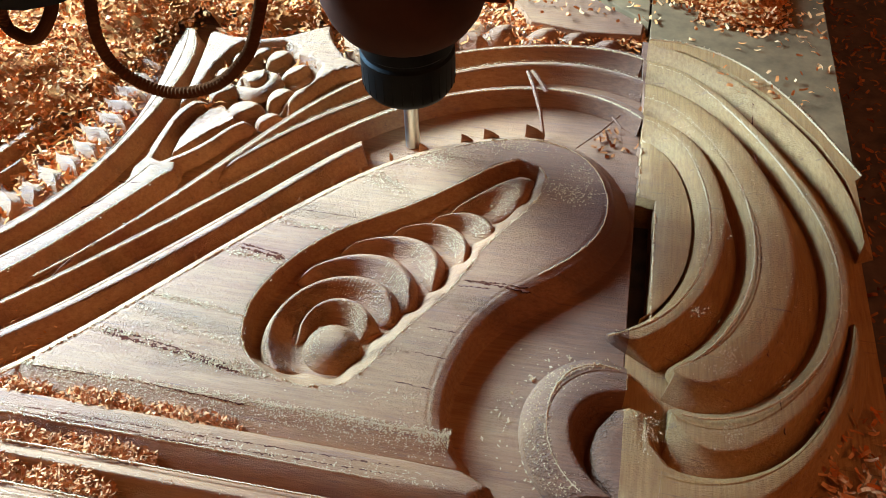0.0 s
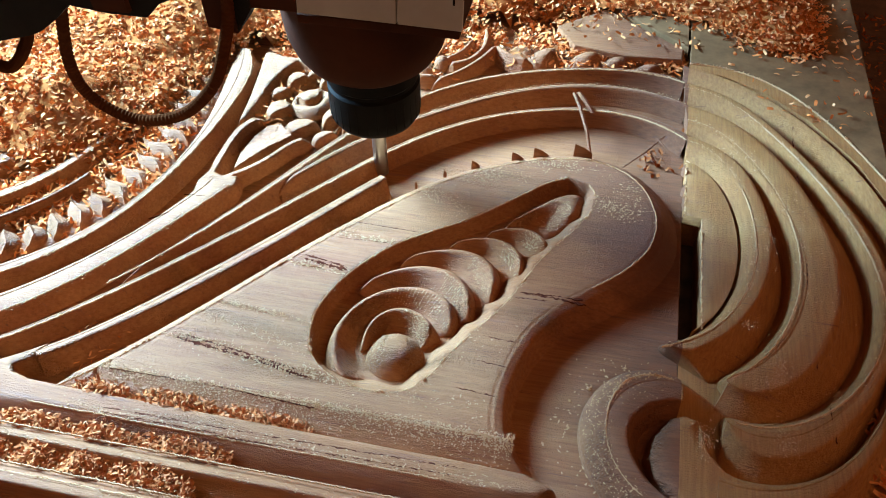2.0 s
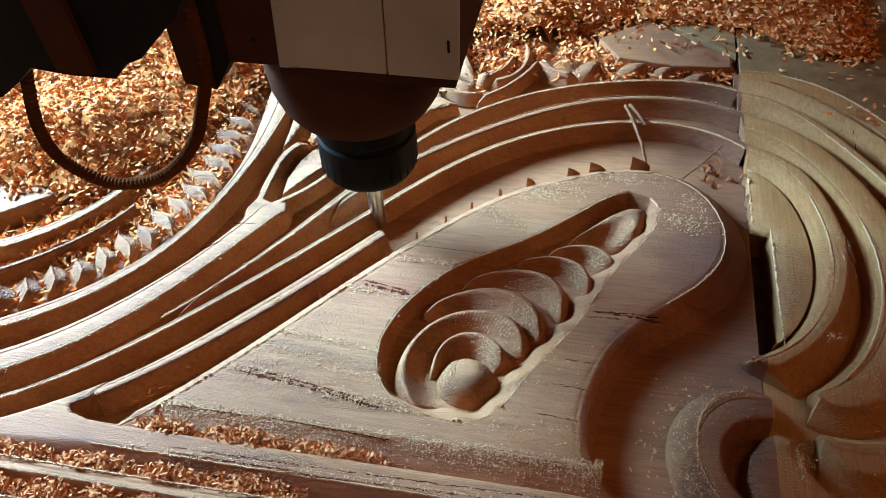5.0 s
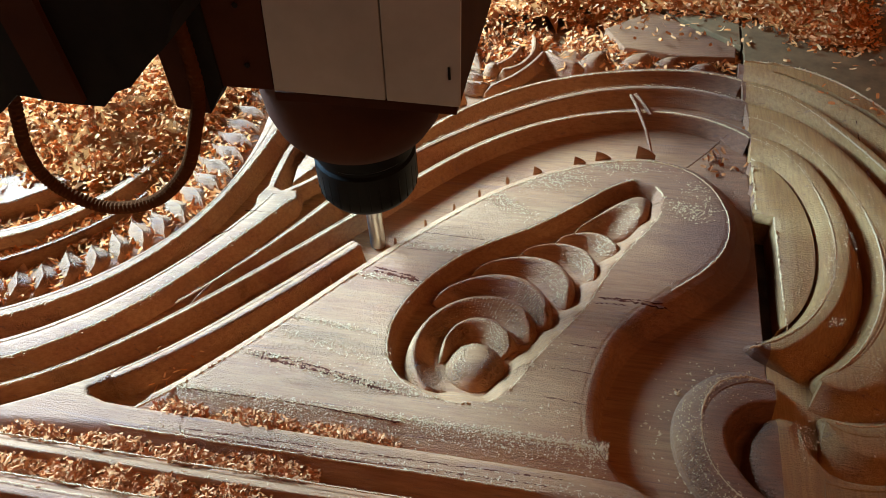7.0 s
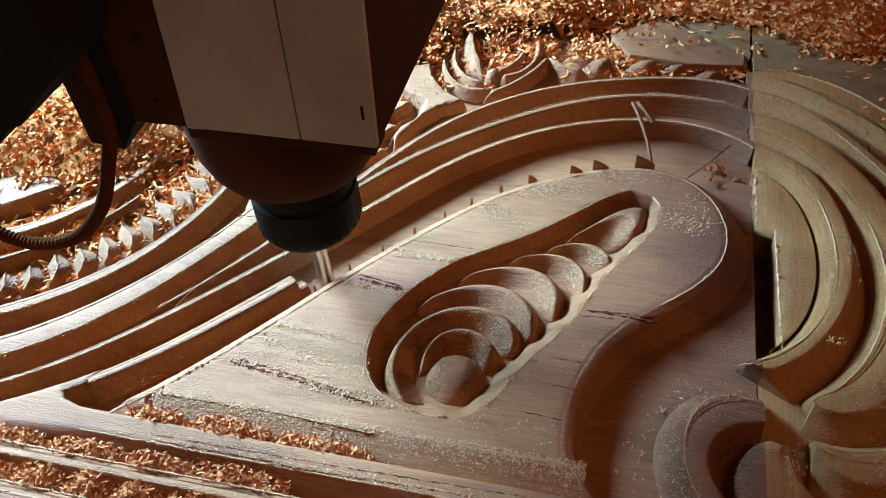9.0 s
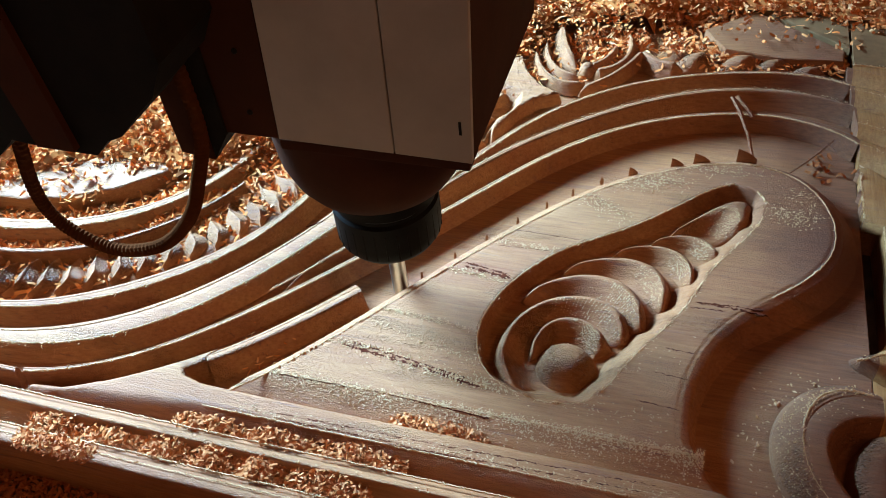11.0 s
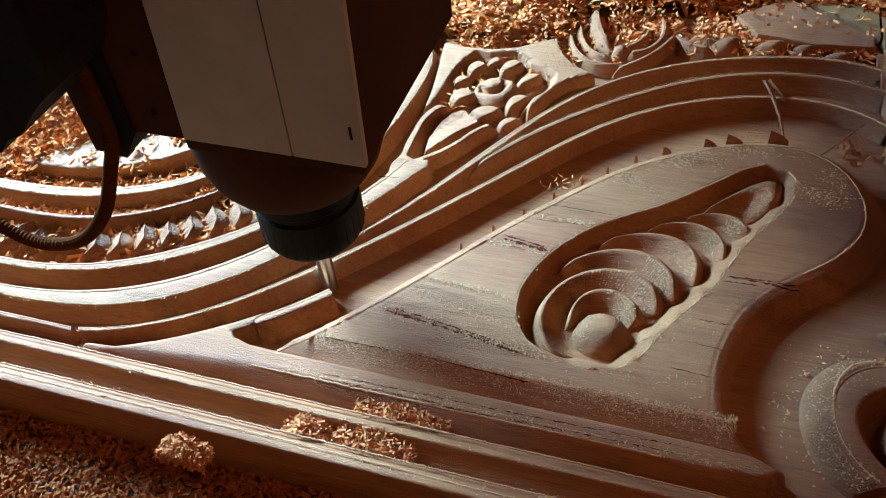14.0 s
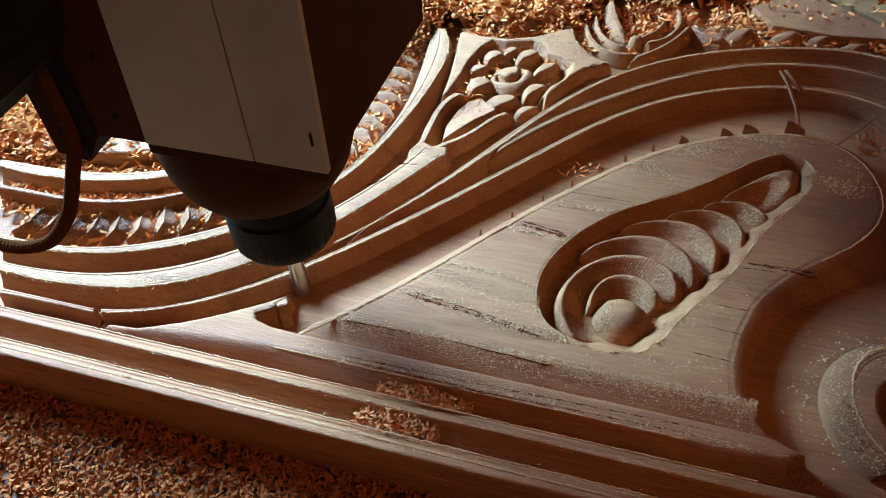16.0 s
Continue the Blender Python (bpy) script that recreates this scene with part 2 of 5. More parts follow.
def loft(sections, closed_ends=True):
    """Vertices and faces through equal rows of points (n, m, 3), mm."""
    n, m = sections.shape[:2]
    verts = sections.reshape(-1, 3) * MM
    faces = []
    for i in range(n - 1):
        for j in range(m - 1):
            a = i * m + j
            faces.append((a, a + 1, a + m + 1, a + m))
    if closed_ends:
        verts = np.concatenate([verts, verts[:m], verts[-m:]])
        faces.append(tuple(n * m + j for j in range(m))[::-1])
        faces.append(tuple((n + 1) * m + j for j in range(m)))
    return verts, faces


def ridge(name, far, near, mat, parent, za=-2.0, zb=0.0, wf=2.0, wn=3.5, floor=FLOOR, flat=0.5, taper=(0, 0), n=140, label="", nose=0.0, foot=None):
    """A carved moulding between its lit edge and its shaded edge: it rises from za at the far edge, rounds to a top at zb,
    and falls to the groove by a hollow flank wn wide. flat: the part of the width that is level. taper: ends run out (mm)."""
    a = spline(CURVES[far] if isinstance(far, str) else far, n)
    b = spline(CURVES[near] if isinstance(near, str) else near, n)
    if nose:
        left = np.linspace(1, 0, n) * np.hypot(*np.diff((a + b) / 2, axis=0).T).sum()
        k = np.sqrt(np.clip(1 - np.clip(1 - left / nose, 0, 1) ** 2, 0.002, 1))[:, None]
        mid = (a + b) / 2
        a, b = mid + (a - mid) * k, mid + (b - mid) * k
    across = a - b
    tang = np.gradient((a + b) / 2, axis=0)
    tang /= np.hypot(*tang.T)[:, None]
    nrm = np.stack([-tang[:, 1], tang[:, 0]], 1)
    nrm *= np.sign((across * nrm).sum(1).mean())
    rows = []

    def add(p, z):
        rows.append(np.concatenate([p, np.broadcast_to(z, (n,))[:, None] * np.ones((n, 1))], 1))
    s = np.linspace(0, 1, n)
    low = np.zeros(n)
    length = np.hypot(*np.diff((a + b) / 2, axis=0).T).sum()
    for end, u in zip(taper, (s, 1 - s)):
        if end:
            low += np.clip(1 - u * length / end, 0, 1) ** 2 * (zb - floor) * 0.9
    add(a + nrm * wf, floor - 1.0)
    add(a + nrm * wf * 0.55, za + (floor - za) * 0.62 - low)
    add(a + nrm * wf * 0.15, za - 0.9 - low)
    for t in (0.0, 0.12, 0.26, 0.4):
        q = t / 0.4 * (1 - flat)
        add(a + (b - a) * q, za + (zb - za) * (0.5 * math.sin(t / 0.4 * math.pi / 2) + 0.5 * t / 0.4) - low)
    if flat > 0.3:
        inward = (b - a) / (np.hypot(*(b - a).T)[:, None] + 1e-6)
        torn = 0.25 * np.array([noise.noise(Vector((i / 2.0, a[0, 0], 4.0))) for i in range(n)])
        for off, drop in ((0.15, 0.0), (0.5, 0.5), (1.0, 0.05)):
            add(a + (b - a) * (1 - flat) + inward * (off + torn)[:, None], zb - drop - low)
    for t in (0.45, 0.8):
        add(a + (b - a) * ((1 - flat) + flat * t), zb - low)
    add(b, zb - 0.15 - low)
    add(b - nrm * 0.7, zb - 0.9 - low)
    if foot is None:
        out = -nrm * (wn - 0.7)
    else:
        f = spline(CURVES[foot], 600)
        out = np.array([f[np.argmin(np.hypot(*(f - p).T))] - p for p in b])
        far_off = np.hypot(*out.T)[:, None]
        out = out / (far_off + 1e-6) * np.clip(far_off, 5.0, 17.0) + nrm * 0.7
    for t in (0.2, 0.4, 0.6, 0.8, 0.93):
        add(b - nrm * 0.7 + out * t ** 1.5, zb - 0.9 + (floor - zb + 0.9) * t - low * (1 - t))
    add(b - nrm * 0.7 + out, floor - 1.0)
    verts, faces = loft(np.stack(rows, 1))
    return mesh_object(name, verts, faces, mat, parent, label)


def signed(px, py, poly):
    """Distance in mm from a closed outline, positive inside, for arrays of points."""
    best = np.full(px.shape, 1e9)
    inside = np.zeros(px.shape, bool)
    for (x0, y0), (x1, y1) in zip(poly, np.roll(poly, -1, axis=0)):
        dx, dy = x1 - x0, y1 - y0
        t = np.clip(((px - x0) * dx + (py - y0) * dy) / (dx * dx + dy * dy + 1e-9), 0, 1)
        best = np.minimum(best, (px - x0 - t * dx) ** 2 + (py - y0 - t * dy) ** 2)
        cross = ((y0 > py) != (y1 > py)) & (px < (x1 - x0) * (py - y0) / (y1 - y0 + 1e-12) + x0)
        inside ^= cross
    return np.where(inside, 1, -1) * np.sqrt(best)


def grid_sheet(name, xs, ys, z, keep, mat, parent, label=""):
    """A relief over a grid (mm), without the cells that keep leaves out."""
    index = np.arange(z.size).reshape(z.shape)
    cell = keep[:-1, :-1] & keep[1:, :-1] & keep[:-1, 1:] & keep[1:, 1:]
    i, j = np.nonzero(cell)
    faces = np.stack([index[i, j], index[i, j + 1], index[i + 1, j + 1], index[i + 1, j]], 1)
    used, faces = np.unique(faces, return_inverse=True)
    faces = faces.reshape(-1, 4)
    gx, gy = np.meshgrid(xs, ys)
    verts = np.stack([gx.ravel(), gy.ravel(), z.ravel()], 1)[used] * MM
    return mesh_object(name, verts, faces.tolist(), mat, parent, label)


# ---- the guide curves of the carving, plan millimetres ----
CURVES = {}
CURVES["rim_far"] = [(-244, 172), (-233, 182), (-214, 204), (-188, 238), (-162, 274), (-134, 308), (-104, 341), (-69, 365), (-24, 383), (17, 370), (33, 320), (11, 283), (-26, 256), (-41, 214), (-39, 183), (-28, 172)]
CURVES["strip_far"] = [(-327, 150), (-311, 156), (-281, 172), (-243, 201), (-211, 240), (-179, 280), (-150, 319), (-130, 346), (-118, 358)]
CURVES["strip_near"] = [(-292, 159), (-279, 167), (-255, 183), (-224, 213), (-195, 247), (-168, 282), (-144, 317), (-126, 341), (-116, 352)]
CURVES["c_left_far"] = [(-410, 158), (-391, 158), (-372, 158), (-352, 158)]
CURVES["c_far"] = [(-348, 159), (-318, 164), (-274, 194), (-220, 256), (-168, 321), (-118, 389), (-45, 428), (13, 429), (37, 411)]
CURVES["c_near"] = [(-346, 156), (-316, 163), (-272, 191), (-220, 250), (-167, 316), (-117, 384), (-44, 425), (15, 424), (37, 403)]
CURVES["c_left_near"] = [(-408, 154), (-389, 155), (-369, 155), (-350, 155)]
CURVES["a_far"] = [(-249, 230), (-236, 248), (-212, 286), (-182, 345), (-148, 404), (-96, 448), (-32, 471), (14, 475), (35, 466)]
CURVES["a_near"] = [(-249, 230), (-235, 247), (-209, 284), (-178, 341), (-146, 401), (-94, 446), (-31, 467), (14, 471), (35, 462)]
CURVES["b_far"] = [(-193, 316), (-182, 332), (-160, 364), (-119, 403), (-70, 438), (-17, 454), (18, 449), (36, 440)]
CURVES["m2_far"] = [(-425, 175), (-408, 175), (-373, 177), (-325, 194), (-285, 227), (-254, 268), (-240, 296), (-235, 307), (-233, 317)]
CURVES["m2_near"] = [(-419, 168), (-403, 167), (-373, 168), (-329, 176), (-291, 201), (-260, 236), (-238, 273), (-223, 299), (-216, 313)]
CURVES["m3_far"] = [(-440, 194), (-419, 192), (-377, 194), (-323, 222), (-276, 265), (-254, 324), (-254, 386), (-263, 426), (-264, 447)]
CURVES["m3_near"] = [(-434, 187), (-413, 186), (-370, 189), (-314, 216), (-269, 262), (-250, 323), (-243, 384), (-243, 426), (-256, 445)]
CURVES["m4_far"] = [(-468, 229), (-451, 230), (-418, 227), (-369, 237), (-329, 266), (-308, 293), (-302, 309)]
CURVES["m5_far"] = [(-485, 251), (-466, 251), (-428, 250), (-372, 263), (-326, 297), (-314, 334), (-308, 353)]
CURVES["m5_near"] = [(-479, 243), (-454, 240), (-400, 242), (-334, 272), (-308, 321), (-305, 346)]
CURVES["s1a"] = [(38, 391), (50, 382), (62, 358), (66, 317), (57, 277), (39, 256), (24, 254)]
CURVES["s1b"] = [(38, 403), (55, 397), (69, 369), (77, 322), (67, 275), (43, 252), (28, 246)]
CURVES["s1c"] = [(37, 407), (62, 401), (83, 359), (83, 295), (58, 255), (38, 244)]
CURVES["s2a"] = [(38, 411), (56, 406), (73, 376), (93, 327), (86, 276), (66, 247), (52, 237)]
CURVES["s2b"] = [(37, 423), (53, 421), (73, 397), (92, 357), (98, 311), (88, 268), (71, 242), (58, 233)]
CURVES["s2c"] = [(36, 436), (56, 435), (83, 410), (106, 363), (118, 309), (107, 257), (83, 229), (63, 227)]
CURVES["s3a"] = [(36, 441), (55, 440), (83, 419), (110, 376), (130, 328), (128, 275), (104, 229), (71, 214), (53, 223)]
CURVES["s3b"] = [(35, 457), (55, 456), (81, 429), (109, 384), (132, 334), (137, 278), (112, 229), (80, 208), (61, 211)]
CURVES["s3c"] = [(35, 461), (57, 459), (84, 432), (114, 384), (139, 330), (138, 271), (113, 218), (82, 191), (61, 199)]
CURVES["s4a"] = [(35, 468), (68, 457), (115, 413), (142, 356), (147, 321)]
CURVES["s4b"] = [(34, 481), (71, 472), (120, 425), (149, 362), (148, 326)]
CURVES["s4lo_a"] = [(137, 275), (135, 259), (125, 224), (96, 187), (66, 183), (54, 188)]
CURVES["s_out"] = [(38, 485), (72, 487), (116, 455), (140, 402), (153, 376)]
CURVES["va"] = [(38, 235), (24, 241), (0, 229), (-9, 195), (4, 171), (15, 165)]
CURVES["vb"] = [(34, 228), (15, 233), (0, 206), (9, 177), (23, 168)]
CURVES["vc"] = [(38, 218), (8, 215), (9, 182), (34, 168)]
CURVES["s4lo_c"] = [(138, 264), (136, 247), (124, 213), (93, 174), (66, 164), (52, 162)]
CURVES["pocket"] = [(-28, 356), (-36, 353), (-48, 341), (-65, 323), (-84, 306), (-105, 293), (-122, 275), (-135, 253), (-141, 228), (-132, 203), (-108, 193), (-79, 195), (-71, 219), (-58, 240), (-45, 261), (-38, 285), (-25, 307), (-12, 328), (-9, 345), (-16, 352)]
CURVES["L1o"] = [(-113, 201), (-126, 209), (-129, 238), (-101, 265), (-73, 256), (-72, 239)]
CURVES["L1i"] = [(-106, 206), (-116, 211), (-122, 232), (-104, 253), (-83, 247), (-78, 237)]
CURVES["L0o"] = [(-111, 222), (-114, 247), (-89, 253), (-79, 232)]
CURVES["L0i"] = [(-107, 225), (-106, 241), (-90, 241), (-85, 226)]
CURVES["L2o"] = [(-123, 255), (-104, 281), (-68, 282), (-65, 248)]
CURVES["L2i"] = [(-120, 254), (-103, 268), (-82, 266), (-70, 247)]
CURVES["L3o"] = [(-107, 276), (-86, 297), (-52, 293), (-57, 262)]
CURVES["L3i"] = [(-105, 277), (-87, 285), (-70, 281), (-60, 264)]
CURVES["L4o"] = [(-85, 292), (-67, 308), (-42, 303), (-45, 279)]
CURVES["L4i"] = [(-82, 293), (-68, 300), (-55, 296), (-49, 282)]
CURVES["L5o"] = [(-67, 304), (-54, 315), (-38, 315), (-33, 299)]
CURVES["L5i"] = [(-63, 305), (-54, 307), (-47, 305), (-41, 298)]
CURVES["L6o"] = [(-59, 311), (-38, 335), (-19, 357), (-24, 320)]
CURVES["L6i"] = [(-57, 311), (-49, 315), (-41, 317), (-33, 315)]


# ---- workshop and machine bed ----


def setting(ob, label, category):
    return tagged(ob, label, category, kind="structure")


setting(part("machine_bed", box(-960, 560, -420, 1050, -90, BED), BEDDING, None), "wooden machine bed under a layer of brown sawdust", "machine bed")
setting(part("floor", box(-1420, 2700, -2700, 2700, -950, -850), CONCRETE, None), "bare concrete workshop floor", "floor")
setting(part("ceiling", box(-1420, 2700, -2700, 2700, 2000, 2100), PLASTER, None), "plain workshop ceiling", "ceiling")
setting(part("wall_north", box(-1300, 2600, 2600, 2700, -850, 2000), PLASTER, None), "plain plastered workshop wall", "wall")
setting(part("wall_south", box(-1300, 2600, -2700, -2600, -850, 2000), PLASTER, None), "plain plastered workshop wall", "wall")
setting(part("wall_east", box(2600, 2700, -2700, 2700, -850, 2000), PLASTER, None), "plain plastered workshop wall", "wall")
west = new("wall_west", None)
setting(west, "plastered workshop wall with a window opening", "wall")
for y0, y1, z0, z1 in ((-2700, 300, -850, 2000), (1340, 2700, -850, 2000), (300, 1340, -850, 370), (300, 1340, 850, 2000)):
    part("wall_piece", box(-1420, -1300, y0, y1, z0, z1), PLASTER, west)

# ---- the carved panel ----
panel = new("carved_panel", None)
tagged(panel, "pale hardwood headboard panel, half carved, with scrolls and mouldings", "carved panel")


def slab():
    part("slab", box(-900, SEAM - 0.2, 119, 800, BED, FLOOR, 0.6), FLAT, panel, "glued-up hardwood slab, milled down to a flat recess")
    for x0, y0, y1 in ((SEAM, 345, 800), (47, 258, 345), (SEAM, 119, 258)):
        part("end_block", box(x0, 150, y0, y1, BED, FLOOR), PALE, panel, "paler yellowish block glued to the slab's end")


slab()


def field():
    """The flat field with its rounded rim, sloping front and the shell pocket."""
    rim = spline(CURVES["rim_far"], 160)
    outline = np.vstack([rim, [(-35, 168), (-120, 168.5), (-250, 169.5)]])
    xs, ys = np.arange(-256, 42, 0.8), np.arange(166, 390, 0.8)
    gx, gy = np.meshgrid(xs, ys)
    d = signed(gx, gy, outline)
    right = np.clip((gx + 45) / 40, 0, 1)
    out = np.clip(-d / (2.5 + 7.5 * right), 0, 1)
    ragged = d + 0.5 * np.array([noise.noise(Vector((x / 2.2, y / 2.2, 3.0))) for x, y in zip(gx.ravel(), gy.ravel())]).reshape(gx.shape)
    z = np.where(d > 0, -2.2 * (1 - np.clip(d / 5.2, 0, 1)) ** 1.15 - 0.55 * np.exp(-((ragged - 5.6) / 0.5) ** 2), -2.2 + (FLOOR - 1.2 + 2.2) * out ** 0.75)
    slope = np.clip((gy - 169) / 14.5, 0, 1)
    z = np.minimum(z, -7.0 * (1 - slope) ** 1.4)
    # pocket of the shell
    pocket = spline(CURVES["pocket"], 160)
    p = signed(gx, gy, pocket)
    py_, px_ = np.gradient(p)
    face = np.clip((-0.62 * px_ + 0.78 * py_) / (np.hypot(px_, py_) + 1e-9), 0, 1)
    p = p + 1.1 * face * (np.cos((gx * 0.75 + gy * 0.66) * 2 * math.pi / 17.0) - 0.4)
    lit = np.clip((-0.62 * px_ + 0.78 * py_) / (np.hypot(px_, py_) + 1e-9) * 1.2 + 0.1, 0, 1)
    wide = 3.5 + 7.0 * lit
    z = np.where(p > 0, np.minimum(z, -9.5 * np.clip(p / wide, 0, 1) ** (0.75 + 0.5 * lit)), z)
    grid_sheet("field", xs, ys, z, d > -2.9 - 7.8 * right, FLAT, panel, "flat wooden field with furry tool marks and a sunken shell")


field()


FUR = []    # places of raised fibre on the end grain, mm
fur_rng = np.random.default_rng(11)


def lobe(name, outer, inner, za, zb, floor=-9.8):
    """One swelling lobe of the shell: a crescent that rises to a rounded back."""
    n = 60
    a, b = spline(CURVES[outer], n), spline(CURVES[inner], n)
    rows = []
    ends = np.clip(np.minimum(np.linspace(0, 1, n), np.linspace(1, 0, n)) / 0.12, 0, 1) ** 0.5
    for t, h in ((-0.50, 0.0), (-0.40, 0.36), (-0.28, 0.68), (-0.15, 0.90), (-0.04, 0.985), (0.04, 1.0), (0.12, 0.98), (0.24, 0.88), (0.38, 0.72), (0.54, 0.53), (0.72, 0.36), (0.90, 0.22), (1.10, 0.10), (1.35, 0.0)):
        peak = (za + (zb - za) * np.linspace(0, 1, n)) * ends + (floor + 2.0) * (1 - ends)
        z = floor + (peak - floor) * h
        rows.append(np.concatenate([a + (b - a) * t, np.reshape(z, (n, 1))], 1))
    relief = np.stack(rows, 1)
    for _ in range(260):
        i = int(np.clip(fur_rng.normal(0.76, 0.09), 0.5, 0.97) * (n - 1))
        j = fur_rng.uniform(5.0, 10.5)
        lo = int(j)
        FUR.append(relief[i, lo] * (1 - j + lo) + relief[i, lo + 1] * (j - lo) + (0, 0, 0.12))
    verts, faces = loft(relief)
    return mesh_object(name, verts, faces, WOOD, panel)


for k in range(7):
    lobe("shell_lobe", "L%do" % k, "L%di" % k, -2.2, -1.0)


def dome(name, x, y, rx, ry, h, mat=WOOD, floor=-9.8, turn=0.0, parent=panel, sharp=2.2, fold=0.0):
    """A rounded boss, mm."""
    bm = bmesh.new()
    bmesh.ops.create_uvsphere(bm, u_segments=40, v_segments=20, radius=1.0)
    for v in bm.verts:
        r = math.hypot(v.co.x, v.co.y)
        zz = 1 - min(1.0, r) ** sharp if v.co.z > 0 else -0.2
        if fold and v.co.z > 0:
            zz -= fold * max(0.0, v.co.x * 0.8 - v.co.y * 0.5 - 0.05) + 0.12 * max(0.0, 0.45 - r)
        c, s = math.cos(turn), math.sin(turn)
        px_, py_ = v.co.x * rx, v.co.y * ry
        v.co = Vector(((x + px_ * c - py_ * s) * MM, (y + px_ * s + py_ * c) * MM, (floor + h * zz) * MM))
    return part(name, bm, mat, parent, smooth=True)


dome("shell_boss", -95.5, 221, 14, 14, 9.4, sharp=2.8)


def plate(name, outline, top, bottom, label="", lean=1.2, mat=WOOD):
    """A raised flat with a plan outline (mm), its edge eased."""
    pts = np.array(outline, float)
    mid = pts.mean(0)
    inner = pts + (mid - pts) / np.hypot(*(mid - pts).T)[:, None] * (0.8 if lean else 0.0)
    outer = pts - (mid - pts) / np.hypot(*(mid - pts).T)[:, None] * lean
    n = len(pts)
    bm = bmesh.new()
    rows = [[bm.verts.new((x * MM, y * MM, z * MM)) for x, y in ring] for ring, z in ((inner, top), (pts, top - (0.6 if lean else 0.01)), (outer, bottom))]
    bm.faces.new(rows[0])
    for r, q in zip(rows, rows[1:]):
        for i in range(n):
            bm.faces.new((r[i], q[i], q[(i + 1) % n], r[(i + 1) % n]))
    bmesh.ops.recalc_face_normals(bm, faces=bm.faces[:])
    return part(name, bm, mat, panel, label)


def shifted(key, dx, dy):
    return [(x + dx, y + dy) for x, y in CURVES[key]]


# mouldings of the arch, from the recess outwards
ridge("inner_moulding", "c_far", "c_near", WOOD, panel, za=-1.8, wn=3.4, flat=0.45)
ridge("inner_moulding", "c_left_far", "c_left_near", WOOD, panel, za=-1.8, wn=2.6, n=20)
ridge("middle_moulding", "b_far", shifted("b_far", 1.5, -3), WOOD, panel, za=-1.6, wn=5.0, flat=0.45, taper=(18, 0))
ridge("outer_moulding", "a_far", "a_near", WOOD, panel, za=-2.2, wn=5.0, flat=0.45, taper=(30, 0))
ridge("flat_band", "m2_far", "m2_near", WOOD, panel, za=-2.8, wn=4.5, flat=0.7)
ridge("round_moulding", "m3_far", "m3_near", WOOD, panel, za=-3.0, wn=5.0, flat=0.5)
ridge("thin_moulding", "m4_far", shifted("m4_far", 1.5, -3.5), WOOD, panel, za=-2.0, wn=4)
ridge("upper_moulding", "m5_far", "m5_near", WOOD, panel, za=-3.0, wn=5.0, flat=0.5)
plate("upper_flat", [(-640, 262), (-430, 267), (-402, 274), (-378, 286), (-350, 310), (-330, 345), (-330, 560), (-640, 560)], -0.5, FLOOR)


def straight(name, y0, y1, x0, x1, za, drop, flat, taper=(0, 0)):
    """A straight front moulding with its top between two y."""
    far = [(x0 + (x1 - x0) * i / 4, y1) for i in range(5)]
    near = [(x0 + (x1 - x0) * i / 4, y0) for i in range(5)]
    ridge(name, far, near, WOOD, panel, za=za, wn=drop, flat=flat, wf=1.5, n=90, floor=FLOOR, taper=taper)


straight("front_bead", 140.5, 148, -700, 30, -4.2, 8, 0.12)
straight("front_edge", 120.5, 131, -700, 30, -4.4, 1.2, 0.35)


def front_frame():
    """The level front moulding that runs out to a point where the strip joins it, with the round end of the slot."""
    xs, ys = np.arange(-345, 6, 0.9), np.arange(147, 196, 0.9)
    gx, gy = np.meshgrid(xs, ys)
    far = spline(CURVES["strip_far"], 120)
    near = spline(CURVES["strip_near"], 120)
    upper = [p for p in far if p[1] < 190.5]
    lower = [p for p in near[::-1] if p[1] < 187 and -269 < p[0] < -260]
    outline = np.array([(-338, 150)] + [tuple(p) for p in upper] + [tuple(p) for p in lower] + [(-266, 172), (-256, 169.5), (-25, 168.5), (-12, 163), (-20, 158), (-40, 157), (-250, 157.5)])
    d = signed(gx, gy, outline)
    front = gy < 160
    z = np.where(d > 0, -1.2 * (1 - np.clip(d / 2.5, 0, 1)) ** 2, -1.2 + (FLOOR + 0.2) * np.clip(-d / np.where(front, 8.0, 2.4), 0, 1) ** np.where(front, 1.25, 0.8))
    grid_sheet("front_moulding", xs, ys, z, d > -9.2, WOOD, panel, "level front moulding with furry edge")


front_frame()



def near_line(gx, gy, pts, n=70):
    """For a grid: distance to the right of a curve through the points (negative to its left), and the share of its length."""
    c = spline(pts, n)
    best, side, share = np.full(gx.shape, 1e9), np.zeros(gx.shape), np.zeros(gx.shape)
    for i in range(n - 1):
        dx, dy = c[i + 1] - c[i]
        t = np.clip(((gx - c[i, 0]) * dx + (gy - c[i, 1]) * dy) / (dx * dx + dy * dy), 0, 1)
        ex, ey = gx - c[i, 0] - t * dx, gy - c[i, 1] - t * dy
        d = np.hypot(ex, ey)
        closer = d < best
        best = np.where(closer, d, best)
        side = np.where(closer, np.where(dx * ey - dy * ex < 0, d, -d), side)
        share = np.where(closer, (i + t) / (n - 1), share)
    return side, share


